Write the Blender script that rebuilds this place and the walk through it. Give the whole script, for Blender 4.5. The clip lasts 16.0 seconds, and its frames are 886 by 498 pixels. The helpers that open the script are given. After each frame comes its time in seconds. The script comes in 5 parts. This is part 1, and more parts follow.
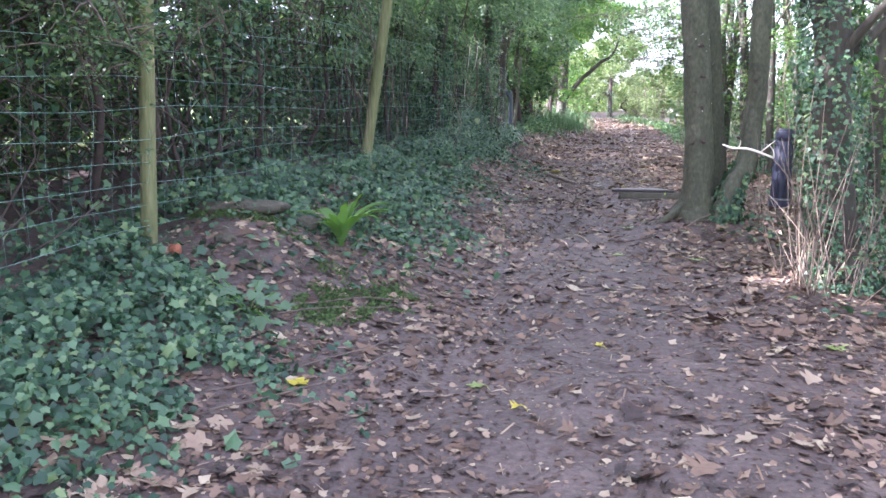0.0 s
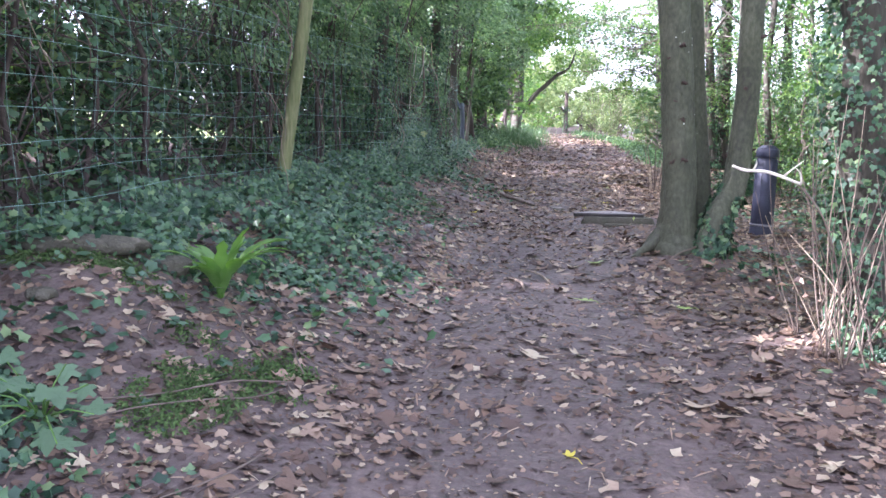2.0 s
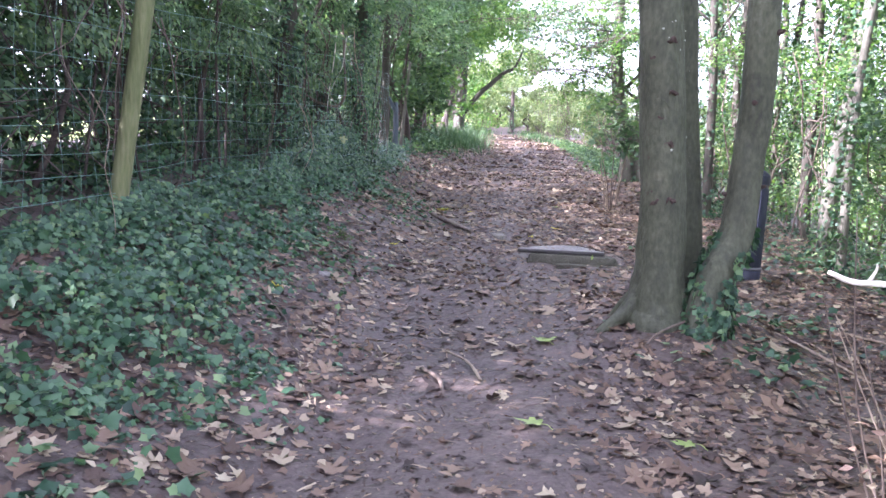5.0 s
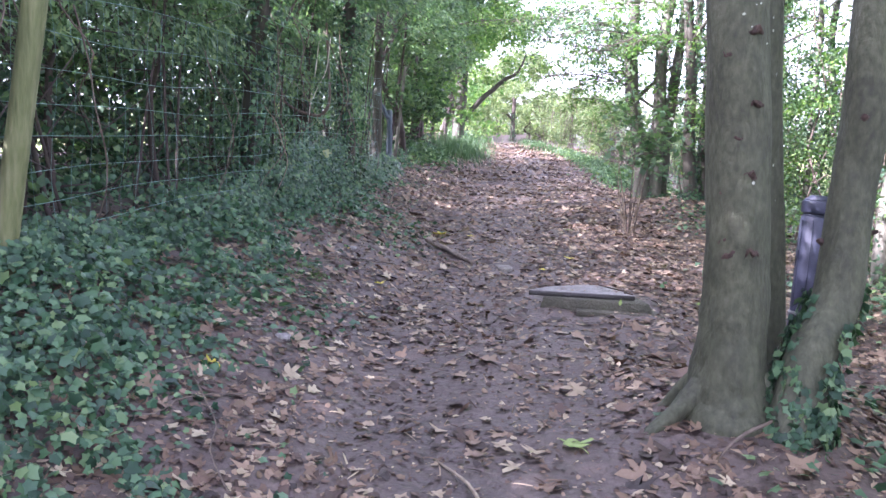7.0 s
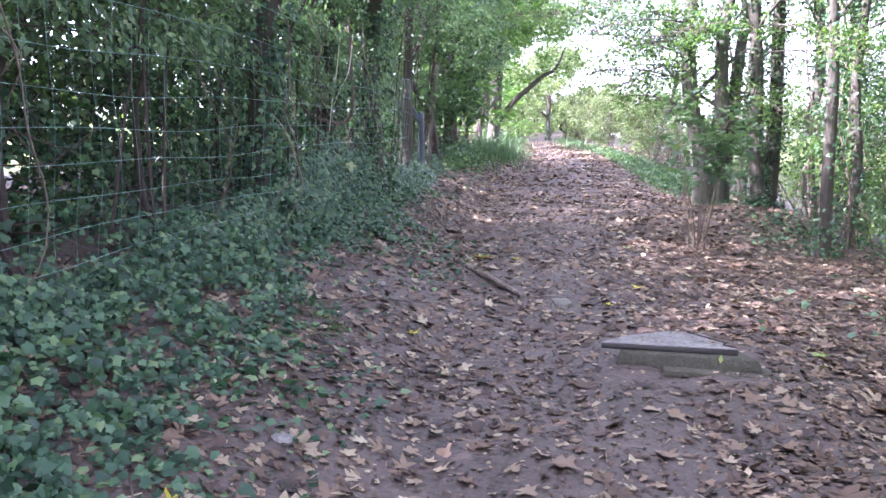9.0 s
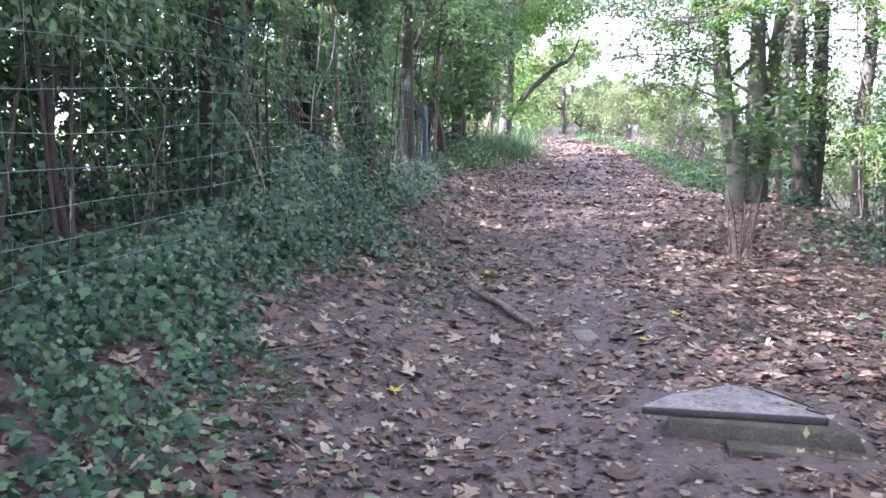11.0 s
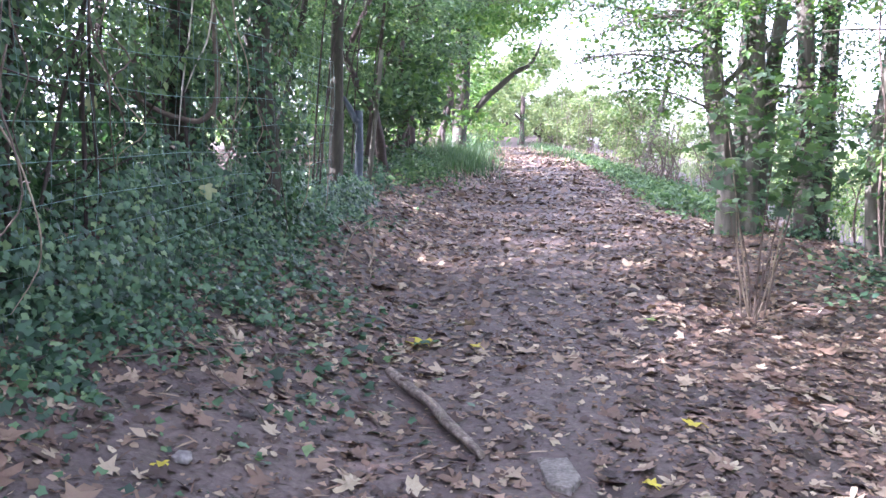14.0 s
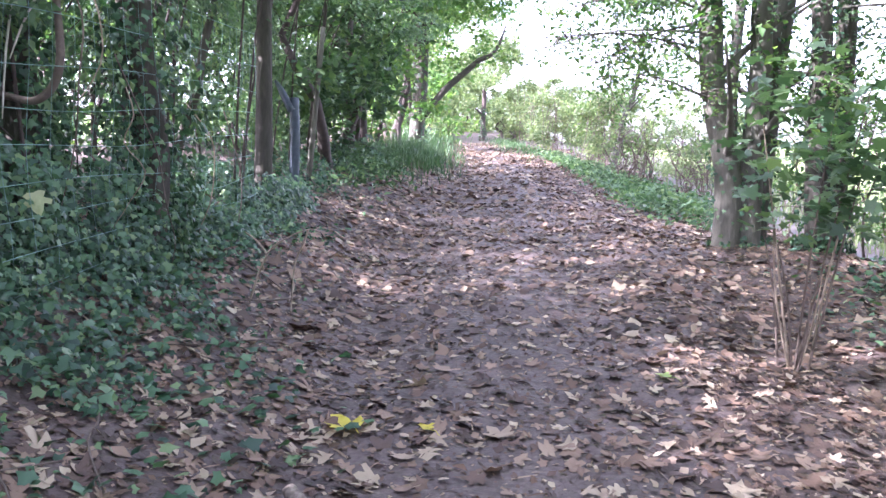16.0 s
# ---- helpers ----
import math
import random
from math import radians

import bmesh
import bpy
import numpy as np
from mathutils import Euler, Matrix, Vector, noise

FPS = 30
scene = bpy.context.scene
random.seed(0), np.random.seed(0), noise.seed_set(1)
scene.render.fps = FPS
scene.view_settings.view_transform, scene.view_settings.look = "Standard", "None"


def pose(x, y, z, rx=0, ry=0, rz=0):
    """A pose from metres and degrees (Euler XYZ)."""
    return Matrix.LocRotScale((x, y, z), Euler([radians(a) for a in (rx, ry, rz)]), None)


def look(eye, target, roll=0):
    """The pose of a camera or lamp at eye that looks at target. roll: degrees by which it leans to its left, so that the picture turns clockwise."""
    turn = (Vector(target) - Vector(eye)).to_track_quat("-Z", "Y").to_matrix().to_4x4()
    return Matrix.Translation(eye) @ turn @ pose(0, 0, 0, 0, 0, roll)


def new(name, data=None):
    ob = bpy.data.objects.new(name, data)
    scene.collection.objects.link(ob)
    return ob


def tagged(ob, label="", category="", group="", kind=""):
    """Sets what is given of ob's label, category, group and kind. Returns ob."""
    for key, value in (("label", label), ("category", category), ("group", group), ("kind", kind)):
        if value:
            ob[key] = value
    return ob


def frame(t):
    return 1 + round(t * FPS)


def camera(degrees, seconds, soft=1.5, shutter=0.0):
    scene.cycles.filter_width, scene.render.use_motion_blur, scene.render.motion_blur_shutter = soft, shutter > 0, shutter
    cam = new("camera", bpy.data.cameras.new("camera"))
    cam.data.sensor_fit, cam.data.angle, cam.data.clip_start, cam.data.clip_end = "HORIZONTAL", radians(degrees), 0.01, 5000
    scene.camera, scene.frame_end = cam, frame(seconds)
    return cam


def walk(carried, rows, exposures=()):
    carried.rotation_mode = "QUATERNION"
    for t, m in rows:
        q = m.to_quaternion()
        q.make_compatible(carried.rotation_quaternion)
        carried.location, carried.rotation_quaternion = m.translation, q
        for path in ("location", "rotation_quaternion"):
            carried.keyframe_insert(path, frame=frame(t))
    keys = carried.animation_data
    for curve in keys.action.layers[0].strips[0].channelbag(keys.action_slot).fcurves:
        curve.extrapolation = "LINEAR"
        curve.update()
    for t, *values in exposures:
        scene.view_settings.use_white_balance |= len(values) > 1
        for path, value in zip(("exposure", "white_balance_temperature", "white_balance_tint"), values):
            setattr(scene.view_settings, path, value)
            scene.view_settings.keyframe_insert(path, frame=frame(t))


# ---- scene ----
cam = camera(57.6, 16.0, soft=1.5)
METRES, EYE, TILT, LEAN, TURN = 12.0, 1.5, -8.0, 0.0, 10.0
ROWS = [
    (0.0, 0.0, 0.0, 0.0, 0.0, 0.0, -0.0),
    (0.5, 0.0053, 0.0323, 0.0014, -1.25, 0.43, -0.65),
    (1.0, 0.0043, 0.0664, 0.0124, -1.97, 0.75, -0.42),
    (1.5, 0.0131, 0.1018, 0.0175, -2.54, 0.39, 0.3),
    (2.0, 0.0193, 0.129, 0.0186, -3.13, 1.01, -0.04),
    (2.5, 0.0228, 0.1591, 0.0322, -3.64, 0.71, -0.03),
    (3.0, 0.0369, 0.1893, 0.0357, -6.5, 0.6, 0.32),
    (5.5, 0.0631, 0.333, 0.0689, -7.22, 0.72, -1.09),
    (6.0, 0.0708, 0.3638, 0.0745, -7.79, 0.84, -0.95),
    (6.5, 0.075, 0.389, 0.0777, -7.53, 1.3, -0.94),
    (7.0, 0.0743, 0.4203, 0.088, -7.1, 1.14, -0.94),
    (7.5, 0.0812, 0.4528, 0.0937, -7.04, 0.9, -0.61),
    (8.0, 0.0809, 0.4787, 0.0978, -7.03, 1.38, -1.31),
    (8.5, 0.0744, 0.5061, 0.1078, -5.75, 1.19, -0.72),
    (11.0, 0.1005, 0.6394, 0.1333, -3.63, 0.68, 0.63),
    (11.5, 0.0984, 0.6711, 0.1373, -3.05, 0.35, 0.11),
    (12.0, 0.1044, 0.7008, 0.1405, -3.34, 0.18, 0.87),
    (12.5, 0.116, 0.7286, 0.1466, -4.58, 0.83, 0.38),
    (13.0, 0.1191, 0.7619, 0.148, -4.95, 0.24, 0.02),
    (13.5, 0.1239, 0.7897, 0.1537, -5.5, 0.72, 0.16),
    (14.0, 0.1361, 0.8179, 0.1632, -6.71, 1.25, -0.22),
    (14.5, 0.1389, 0.8484, 0.1596, -7.1, 0.52, -0.92),
    (15.0, 0.1408, 0.8789, 0.1676, -6.62, 0.72, -0.47),
    (15.5, 0.1554, 0.9166, 0.1758, -7.23, 0.68, 0.12),
    (16.0, 0.1611, 0.954, 0.1827, -9.54, 0.95, -0.18),
]
EXPOSURES = [(0.0, 3.2, 5650, 31), (8.5, 3.4, 5600, 37), (16.0, 3.38, 5540, 36)]
walk(cam, [(t, pose(0, 0, EYE, TILT, LEAN, TURN) @ pose(METRES * x, METRES * y, METRES * z, 90 + pitch, roll, yaw)) for t, x, y, z, yaw, pitch, roll in ROWS], EXPOSURES)

# ---- light ----
SUN_ELEV, SUN_AZ = 35.0, -105.0          # degrees; azimuth clockwise from +y: the sun stands over the hedge, a little behind
world = bpy.data.worlds.new("sky")
scene.world = world
world.use_nodes = True
wn = world.node_tree
sky = wn.nodes.new("ShaderNodeTexSky")
sky.sky_type = 'NISHITA'
sky.sun_disc = False
sky.sun_elevation, sky.sun_rotation = radians(SUN_ELEV), radians(SUN_AZ)
sky.air_density, sky.dust_density, sky.ozone_density = 1.0, 3.0, 1.0
wn.nodes["Background"].inputs[1].default_value = 0.15
haze = wn.nodes.new("ShaderNodeHueSaturation")      # thin bright cloud pales the sky
haze.inputs["Saturation"].default_value = 0.33
wn.links.new(sky.outputs[0], haze.inputs["Color"])
wn.links.new(haze.outputs[0], wn.nodes["Background"].inputs[0])
sun = new("sun", bpy.data.lights.new("sun", 'SUN'))
sun.data.energy, sun.data.angle, sun.data.color = 3.5, radians(0.6), (1.0, 0.95, 0.86)
sx, sy = math.sin(radians(SUN_AZ)) * math.cos(radians(SUN_ELEV)), math.cos(radians(SUN_AZ)) * math.cos(radians(SUN_ELEV))
sun.matrix_world = look((40 * sx, 40 * sy, 40 * math.sin(radians(SUN_ELEV))), (0, 0, 0))

# ---- shapes ----
rng = np.random.default_rng(7)


def vnoise(x, y, size, seed=0):
    """Smooth lattice noise from -1 to 1, for arrays."""
    x, y = np.asarray(x, float) / size, np.asarray(y, float) / size
    xi, yi = np.floor(x), np.floor(y)
    fx, fy = x - xi, y - yi
    fx, fy = fx * fx * (3 - 2 * fx), fy * fy * (3 - 2 * fy)

    def lattice(a, b):
        v = np.sin(a * 127.1 + b * 311.7 + seed * 74.7) * 43758.5453
        return (v - np.floor(v)) * 2 - 1
    return ((lattice(xi, yi) * (1 - fx) + lattice(xi + 1, yi) * fx) * (1 - fy)
            + (lattice(xi, yi + 1) * (1 - fx) + lattice(xi + 1, yi + 1) * fx) * fy)


def sstep(a, b, v):
    u = np.clip((np.asarray(v, float) - a) / (b - a), 0, 1)
    return u * u * (3 - 2 * u)


def path_x(y):
    """The middle of the trodden path."""
    return 0.1 + 1.15 * sstep(16, 36, y) - 4.0 * sstep(48, 80, y)


def ground_z(x, y):
    """The height of the ground: a gentle climb, a bank under the fence, a fall to the field."""
    x, y = np.asarray(x, float), np.asarray(y, float)
    z = 0.052 * np.clip(y, -60, 70) + 0.02 * np.clip(y - 70, 0, 200)
    u = np.clip(-0.6 - x + 1.0 * sstep(17, 34, y), 0, 1.9)
    z = z + 0.27 * u ** 1.3 * (0.55 + 0.45 * sstep(4.5, 8.5, y))
    z = z + 0.2 * sstep(-2.4, -4.5, x)
    r = x - 1.15 * sstep(16, 36, y)
    z = z - 0.14 * sstep(1.4, 2.6, r) - 0.55 * sstep(3.2, 7.5, r) - 1.2 * sstep(7, 25, r)
    for mx, my, mr, mh in ((1.25, 9.15, 0.75, 0.13), (1.75, 9.6, 0.6, 0.08), (1.95, 6.6, 0.7, 0.1), (-2.55, 5.7, 0.7, 0.2),
                           (-1.9, 5.2, 0.6, 0.06), (-1.5, 18.2, 0.8, 0.12), (3.3, 20.0, 1.7, 0.26)):
        z = z + mh * np.exp(-((x - mx) ** 2 + (y - my) ** 2) / (mr * mr))
    near = np.exp(-((y - 15) / 40) ** 2)
    z = z + near * (0.035 * vnoise(x, y, 1.3, 1) + 0.02 * vnoise(x, y, 0.45, 2))
    return z + 0.25 * vnoise(x, y, 9, 5) * sstep(5, 14, np.abs(x)) + 3 * sstep(60, 200, np.abs(x)) * vnoise(x, y, 70, 6)


def relief(x, y):
    """Trodden humps and heel marks on the earth near the path."""
    x, y = np.asarray(x, float), np.asarray(y, float)
    trodden = np.exp(-((x - path_x(y)) / 1.1) ** 2)
    r = 0.010 * vnoise(x, y, 0.21, 8) + 0.006 * vnoise(x, y, 0.12, 9) + 0.014 * trodden * vnoise(x, y, 0.33, 10)
    r = r - 0.016 * trodden * sstep(.35, .75, vnoise(x, y, 0.26, 11))
    return r * (np.abs(x) < 6) * (np.abs(y - 14) < 22)


def surface_z(x, y):
    return ground_z(x, y) + relief(x, y)


def gz(x, y):
    return float(ground_z(x, y))


def mesh_of(name, v, f, smooth=False):
    """A mesh from arrays of points and triangles."""
    v, f = np.ascontiguousarray(v, np.float32), np.ascontiguousarray(f, np.int32)
    me = bpy.data.meshes.new(name)
    me.vertices.add(len(v))
    me.vertices.foreach_set("co", v.ravel())
    k = f.shape[1]
    me.loops.add(f.size)
    me.loops.foreach_set("vertex_index", f.ravel())
    me.polygons.add(len(f))
    me.polygons.foreach_set("loop_start", np.arange(0, f.size, k, dtype=np.int32))
    if smooth:
        me.polygons.foreach_set("use_smooth", np.ones(len(f), bool))
    me.update(calc_edges=True)
    return me


def origin(ob):
    """Where a thing or part stands; none of them is turned."""
    p = np.array(ob.location)
    return p + origin(ob.parent) if ob.parent else p


def part(name, geo, material, parent, label="", smooth=False):
    """One mesh object under a thing or under a part, from points in the world."""
    v, f = geo
    ob = new(name, mesh_of(name, np.asarray(v) - origin(parent), f, smooth))
    ob.data.materials.append(material)
    ob.parent = parent
    return tagged(ob, label)


def thing(name, base, label, category, group="", kind="", geo=None, material=None, smooth=False):
    """A top-level thing at its base: an Empty, or one mesh where it has no parts."""
    data = None
    if geo is not None:
        data = mesh_of(name, np.asarray(geo[0]) - np.array(base), geo[1], smooth)
        data.materials.append(material)
    ob = new(name, data)
    ob.location = base
    return tagged(ob, label, category, group, kind)


def join(*geos):
    vs, fs, n = [], [], 0
    for v, f in geos:
        vs.append(np.asarray(v, float))
        fs.append(np.asarray(f) + n)
        n += len(v)
    return np.concatenate(vs), np.concatenate(fs)


def tube(points, radii, sides=8, rough=0.0, seed=0, sub=1):
    """A tapering round limb along points, closed at its ends, with an uneven skin."""
    p, r = np.array(points, float), np.array(radii, float)
    if sub > 1:                                     # smooth the bends
        t = np.linspace(0, len(p) - 1, (len(p) - 1) * sub + 1)
        i = np.clip(t.astype(int), 0, len(p) - 2)
        w = (t - i)[:, None]
        a, b, c, d = p[np.clip(i - 1, 0, None)], p[i], p[i + 1], p[np.clip(i + 2, None, len(p) - 1)]
        p = 0.5 * (2 * b + (c - a) * w + (2 * a - 5 * b + 4 * c - d) * w ** 2 + (3 * b - a - 3 * c + d) * w ** 3)
        r = np.interp(t, np.arange(len(r)), r)
    n = len(p)
    d = np.gradient(p, axis=0)
    d /= np.linalg.norm(d, axis=1)[:, None] + 1e-9
    ref = np.array([0.0, 1, 0]) if abs(d[:, 1]).max() < 0.9 else np.array([0.31, 0, 0.95])
    s = np.cross(d, ref)
    s /= np.linalg.norm(s, axis=1)[:, None] + 1e-9
    q = np.cross(s, d)
    a = np.linspace(0, 2 * np.pi, sides, endpoint=False)
    rr = r[:, None] * np.ones(sides)
    if rough:
        rr = rr * (1 + rough * vnoise(a[None, :] * 1.3 + 0 * rr, np.arange(n)[:, None] * 0.45 + 0 * rr, 1.0, seed)
                   + rough * 0.6 * np.cos(a * 3 + seed)[None, :])
    ring = p[:, None, :] + rr[..., None] * (np.cos(a)[None, :, None] * s[:, None, :] + np.sin(a)[None, :, None] * q[:, None, :])
    v = np.concatenate([ring.reshape(-1, 3), p[:1], p[-1:]])
    i, j = np.meshgrid(np.arange(n - 1), np.arange(sides), indexing="ij")
    i, j = i.ravel(), j.ravel()
    k = (j + 1) % sides
    A, B, C, D = i * sides + j, i * sides + k, (i + 1) * sides + k, (i + 1) * sides + j
    f = np.concatenate([np.stack([A, C, B], 1), np.stack([A, D, C], 1)])
    j = np.arange(sides)
    k = (j + 1) % sides
    e0, e1 = n * sides, n * sides + 1
    f = np.concatenate([f, np.stack([np.full(sides, e0), j, k], 1),
                        np.stack([np.full(sides, e1), (n - 1) * sides + k, (n - 1) * sides + j], 1)])
    return v, f


def box(cx, cy, cz, wx, wy, wz, rot=0.0, bevel=0.01, taper=1.0, tilt=0.0):
    """A block with broken edges; taper shrinks the top."""
    bm = bmesh.new()
    bmesh.ops.create_cube(bm, size=1)
    for q in bm.verts:
        k = taper if q.co.z > 0 else 1.0
        q.co = Vector((q.co.x * wx * k, q.co.y * wy * k, q.co.z * wz))
    bmesh.ops.bevel(bm, geom=bm.edges[:], offset=bevel, segments=2, affect='EDGES')
    bmesh.ops.triangulate(bm, faces=bm.faces[:])
    m = Matrix.Translation((cx, cy, cz)) @ Euler((0, tilt, rot)).to_matrix().to_4x4()
    v = np.array([m @ q.co for q in bm.verts])
    f = np.array([[q.index for q in face.verts] for face in bm.faces])
    bm.free()
    return v, f


# leaf outlines: stalk at the origin, tip along +y, length 1
def fan(outline, mid, fold, droop):
    v = np.array([(mid[0], mid[1], 0)] + [(x, y, 0) for x, y in outline], float)
    v[:, 2] = fold * np.abs(v[:, 0]) - droop * v[:, 1] ** 2
    n = len(outline)
    return v, np.array([(0, 1 + i, 1 + (i + 1) % n) for i in range(n)])


IVY = fan([(0, 0), (.37, -.13), (.43, .2), (.56, .4), (.27, .58), (0, 1), (-.27, .58), (-.56, .4), (-.43, .2), (-.37, -.13)], (0, .3), -.22, .12)
IVY_PLAIN = (np.array([(0, 0, 0), (.38, -.1, -.08), (.54, .36, -.12), (.22, .5, -.05), (0, 1, -.14), (-.22, .5, -.05), (-.54, .36, -.12), (-.38, -.1, -.08)]),
             np.array([(0, 1, 2), (0, 2, 3), (0, 3, 4), (0, 4, 5), (0, 5, 6), (0, 6, 7)]))
OVAL = (np.array([(0, 0, 0), (.26, .42, .07), (0, 1, -.1), (-.26, .42, .07)]), np.array([(0, 1, 2), (0, 2, 3)]))
MAPLE = [(0, 0), (.22, -.06), (.42, .05), (.3, .22), (.62, .42), (.5, .55), (.24, .52), (.2, .72), (0, 1), (-.18, .74), (-.26, .5), (-.52, .58),
         (-.6, .4), (-.3, .24), (-.44, .02), (-.2, -.07)]


def dry_leaf(seed):
    """A fallen lobed leaf, curled and warped."""
    g = np.random.default_rng(seed)
    v, f = fan(MAPLE, (0, .3), 0, 0)
    v[1:, :2] *= 1 + g.uniform(-.34, .12, (len(v) - 1, 1))
    v[:, 0] *= g.uniform(.7, 1.1)
    v[:, 1] -= 0.35
    a, b = g.uniform(-.1, .55), g.uniform(-.15, .4)
    v[:, 2] = a * v[:, 0] ** 2 + b * v[:, 1] ** 2 + g.uniform(-.02, .04, len(v))
    v[:, 2] -= v[:, 2].min()
    return v, f


DRY = [dry_leaf(s) for s in range(8)]


def plain_leaf(seed):
    """A fallen leaf of simpler outline, for the distance."""
    g = np.random.default_rng(seed)
    v, f = fan([(0, -.35), (.36, -.2), (.55, .1), (.25, .3), (0, .62), (-.28, .28), (-.52, .08), (-.3, -.25)], (0, 0), 0, 0)
    v[1:, :2] *= 1 + g.uniform(-.35, .15, (len(v) - 1, 1))
    v[:, 2] = g.uniform(0, .3) * v[:, 0] ** 2 + g.uniform(0, .12, len(v))
    return v, f


PLAIN = [plain_leaf(s) for s in range(8)]
SCRAP = (np.array([(-.3, -.4, 0), (.3, -.35, .06), (.35, .3, 0), (-.1, .5, .1), (-.4, .1, .03)]), np.array([(0, 1, 2), (0, 2, 3), (0, 3, 4)]))


def scatter(base, pos, size, face=None, spread=1.0, g=rng, spin=None):
    """Many copies of one leaf as one mesh: pos and size of each, the way they face (their normals) and how far they stray from it."""
    bv, bf = base
    n = len(pos)
    nrm = g.normal(size=(n, 3)) * spread
    nrm = nrm + (np.array([0, 0, 1.0]) if face is None else np.asarray(face, float))
    nrm /= np.linalg.norm(nrm, axis=1)[:, None] + 1e-9
    t = g.normal(size=(n, 3)) if spin is None else spin + 0.5 * g.normal(size=(n, 3))
    t -= (t * nrm).sum(1)[:, None] * nrm
    t /= np.linalg.norm(t, axis=1)[:, None] + 1e-9
    s = np.cross(t, nrm)
    k = np.broadcast_to(np.asarray(size, float), (n,))
    v = pos[:, None, :] + k[:, None, None] * (bv[None, :, 0:1] * s[:, None, :] + bv[None, :, 1:2] * t[:, None, :] + bv[None, :, 2:3] * nrm[:, None, :])
    f = bf[None] + (np.arange(n) * len(bv))[:, None, None]
    return v.reshape(-1, 3), f.reshape(-1, 3)


def clumps(centres, radius, per, g=rng, flat=0.7):
    """Points gathered round centres."""
    c = np.repeat(np.asarray(centres, float), per, axis=0)
    r = np.repeat(np.broadcast_to(np.asarray(radius, float), (len(centres),)), per)
    d = g.normal(size=c.shape)
    d /= np.linalg.norm(d, axis=1)[:, None]
    d *= (g.random(len(c)) ** 0.5 * r)[:, None]
    d[:, 2] *= flat
    return c + d


# ---- materials ----
def material(name, ramp, scale=6.0, rough=0.8, bump=0.3, bump_scale=40.0, detail=6.0, stretch=(1, 1, 1), fine=0.0, metal=0.0, spec=0.5,
             island=0.0, random_ob=0.0, thin=0.0, thin_colour=None, coat=0.0):
    """A procedural surface: a colour ramp over two scales of noise, relief, and for leaves a hue of each leaf's own and light let through."""
    m = bpy.data.materials.new(name)
    m.use_nodes = True
    t = m.node_tree
    N, L = t.nodes.new, t.links.new
    b = t.nodes["Principled BSDF"]
    co = N("ShaderNodeTexCoord")
    mp = N("ShaderNodeMapping")
    mp.inputs["Scale"].default_value = stretch
    L(co.outputs["Object"], mp.inputs[0])
    no = N("ShaderNodeTexNoise")
    no.inputs["Scale"].default_value, no.inputs["Detail"].default_value, no.inputs["Roughness"].default_value = scale, detail, 0.62
    L(mp.outputs[0], no.inputs[0])
    val = no.outputs[0]
    if fine:
        n2 = N("ShaderNodeTexNoise")
        n2.inputs["Scale"].default_value, n2.inputs["Detail"].default_value = fine, 4
        L(mp.outputs[0], n2.inputs[0])
        mx = N("ShaderNodeMix")
        mx.inputs[0].default_value = 0.45
        L(val, mx.inputs[2]), L(n2.outputs[0], mx.inputs[3])
        val = mx.outputs[0]
    if island or random_ob:
        src = N("ShaderNodeNewGeometry").outputs["Random Per Island"] if island else N("ShaderNodeObjectInfo").outputs["Random"]
        mx = N("ShaderNodeMix")
        mx.inputs[0].default_value = island or random_ob
        L(val, mx.inputs[2]), L(src, mx.inputs[3])
        val = mx.outputs[0]
    cr = N("ShaderNodeValToRGB")
    e = cr.color_ramp.elements
    while len(e) < len(ramp):
        e.new(0.5)
    for q, (at, c) in zip(e, ramp):
        q.position, q.color = at, (*c, 1)
    L(val, cr.inputs[0])
    L(cr.outputs[0], b.inputs["Base Color"])
    b.inputs["Metallic"].default_value = metal
    b.inputs["Specular IOR Level"].default_value = spec
    b.inputs["Coat Weight"].default_value = coat
    rr = N("ShaderNodeMapRange")
    rr.inputs[3].default_value, rr.inputs[4].default_value = max(0.05, rough - 0.15), min(1, rough + 0.15)
    L(no.outputs[0], rr.inputs[0]), L(rr.outputs[0], b.inputs["Roughness"])
    if bump:
        nb = N("ShaderNodeTexNoise")
        nb.inputs["Scale"].default_value, nb.inputs["Detail"].default_value = bump_scale, 5
        L(mp.outputs[0], nb.inputs[0])
        bp = N("ShaderNodeBump")
        bp.inputs["Strength"].default_value, bp.inputs["Distance"].default_value = bump, 0.02
        L(nb.outputs[0], bp.inputs["Height"]), L(bp.outputs[0], b.inputs["Normal"])
    if thin:
        tr = N("ShaderNodeBsdfTranslucent")
        hs = N("ShaderNodeMix")
        hs.data_type, hs.blend_type = 'RGBA', 'MULTIPLY'
        hs.inputs[0].default_value = 1.0
        L(cr.outputs[0], hs.inputs[6])
        hs.inputs[7].default_value = (*(thin_colour or (1, 1, 0.5)), 1)
        L(hs.outputs[2], tr.inputs[0])
        ms = N("ShaderNodeMixShader")
        ms.inputs[0].default_value = thin
        L(b.outputs[0], ms.inputs[1]), L(tr.outputs[0], ms.inputs[2])
        L(ms.outputs[0], t.nodes["Material Output"].inputs[0])
    return m


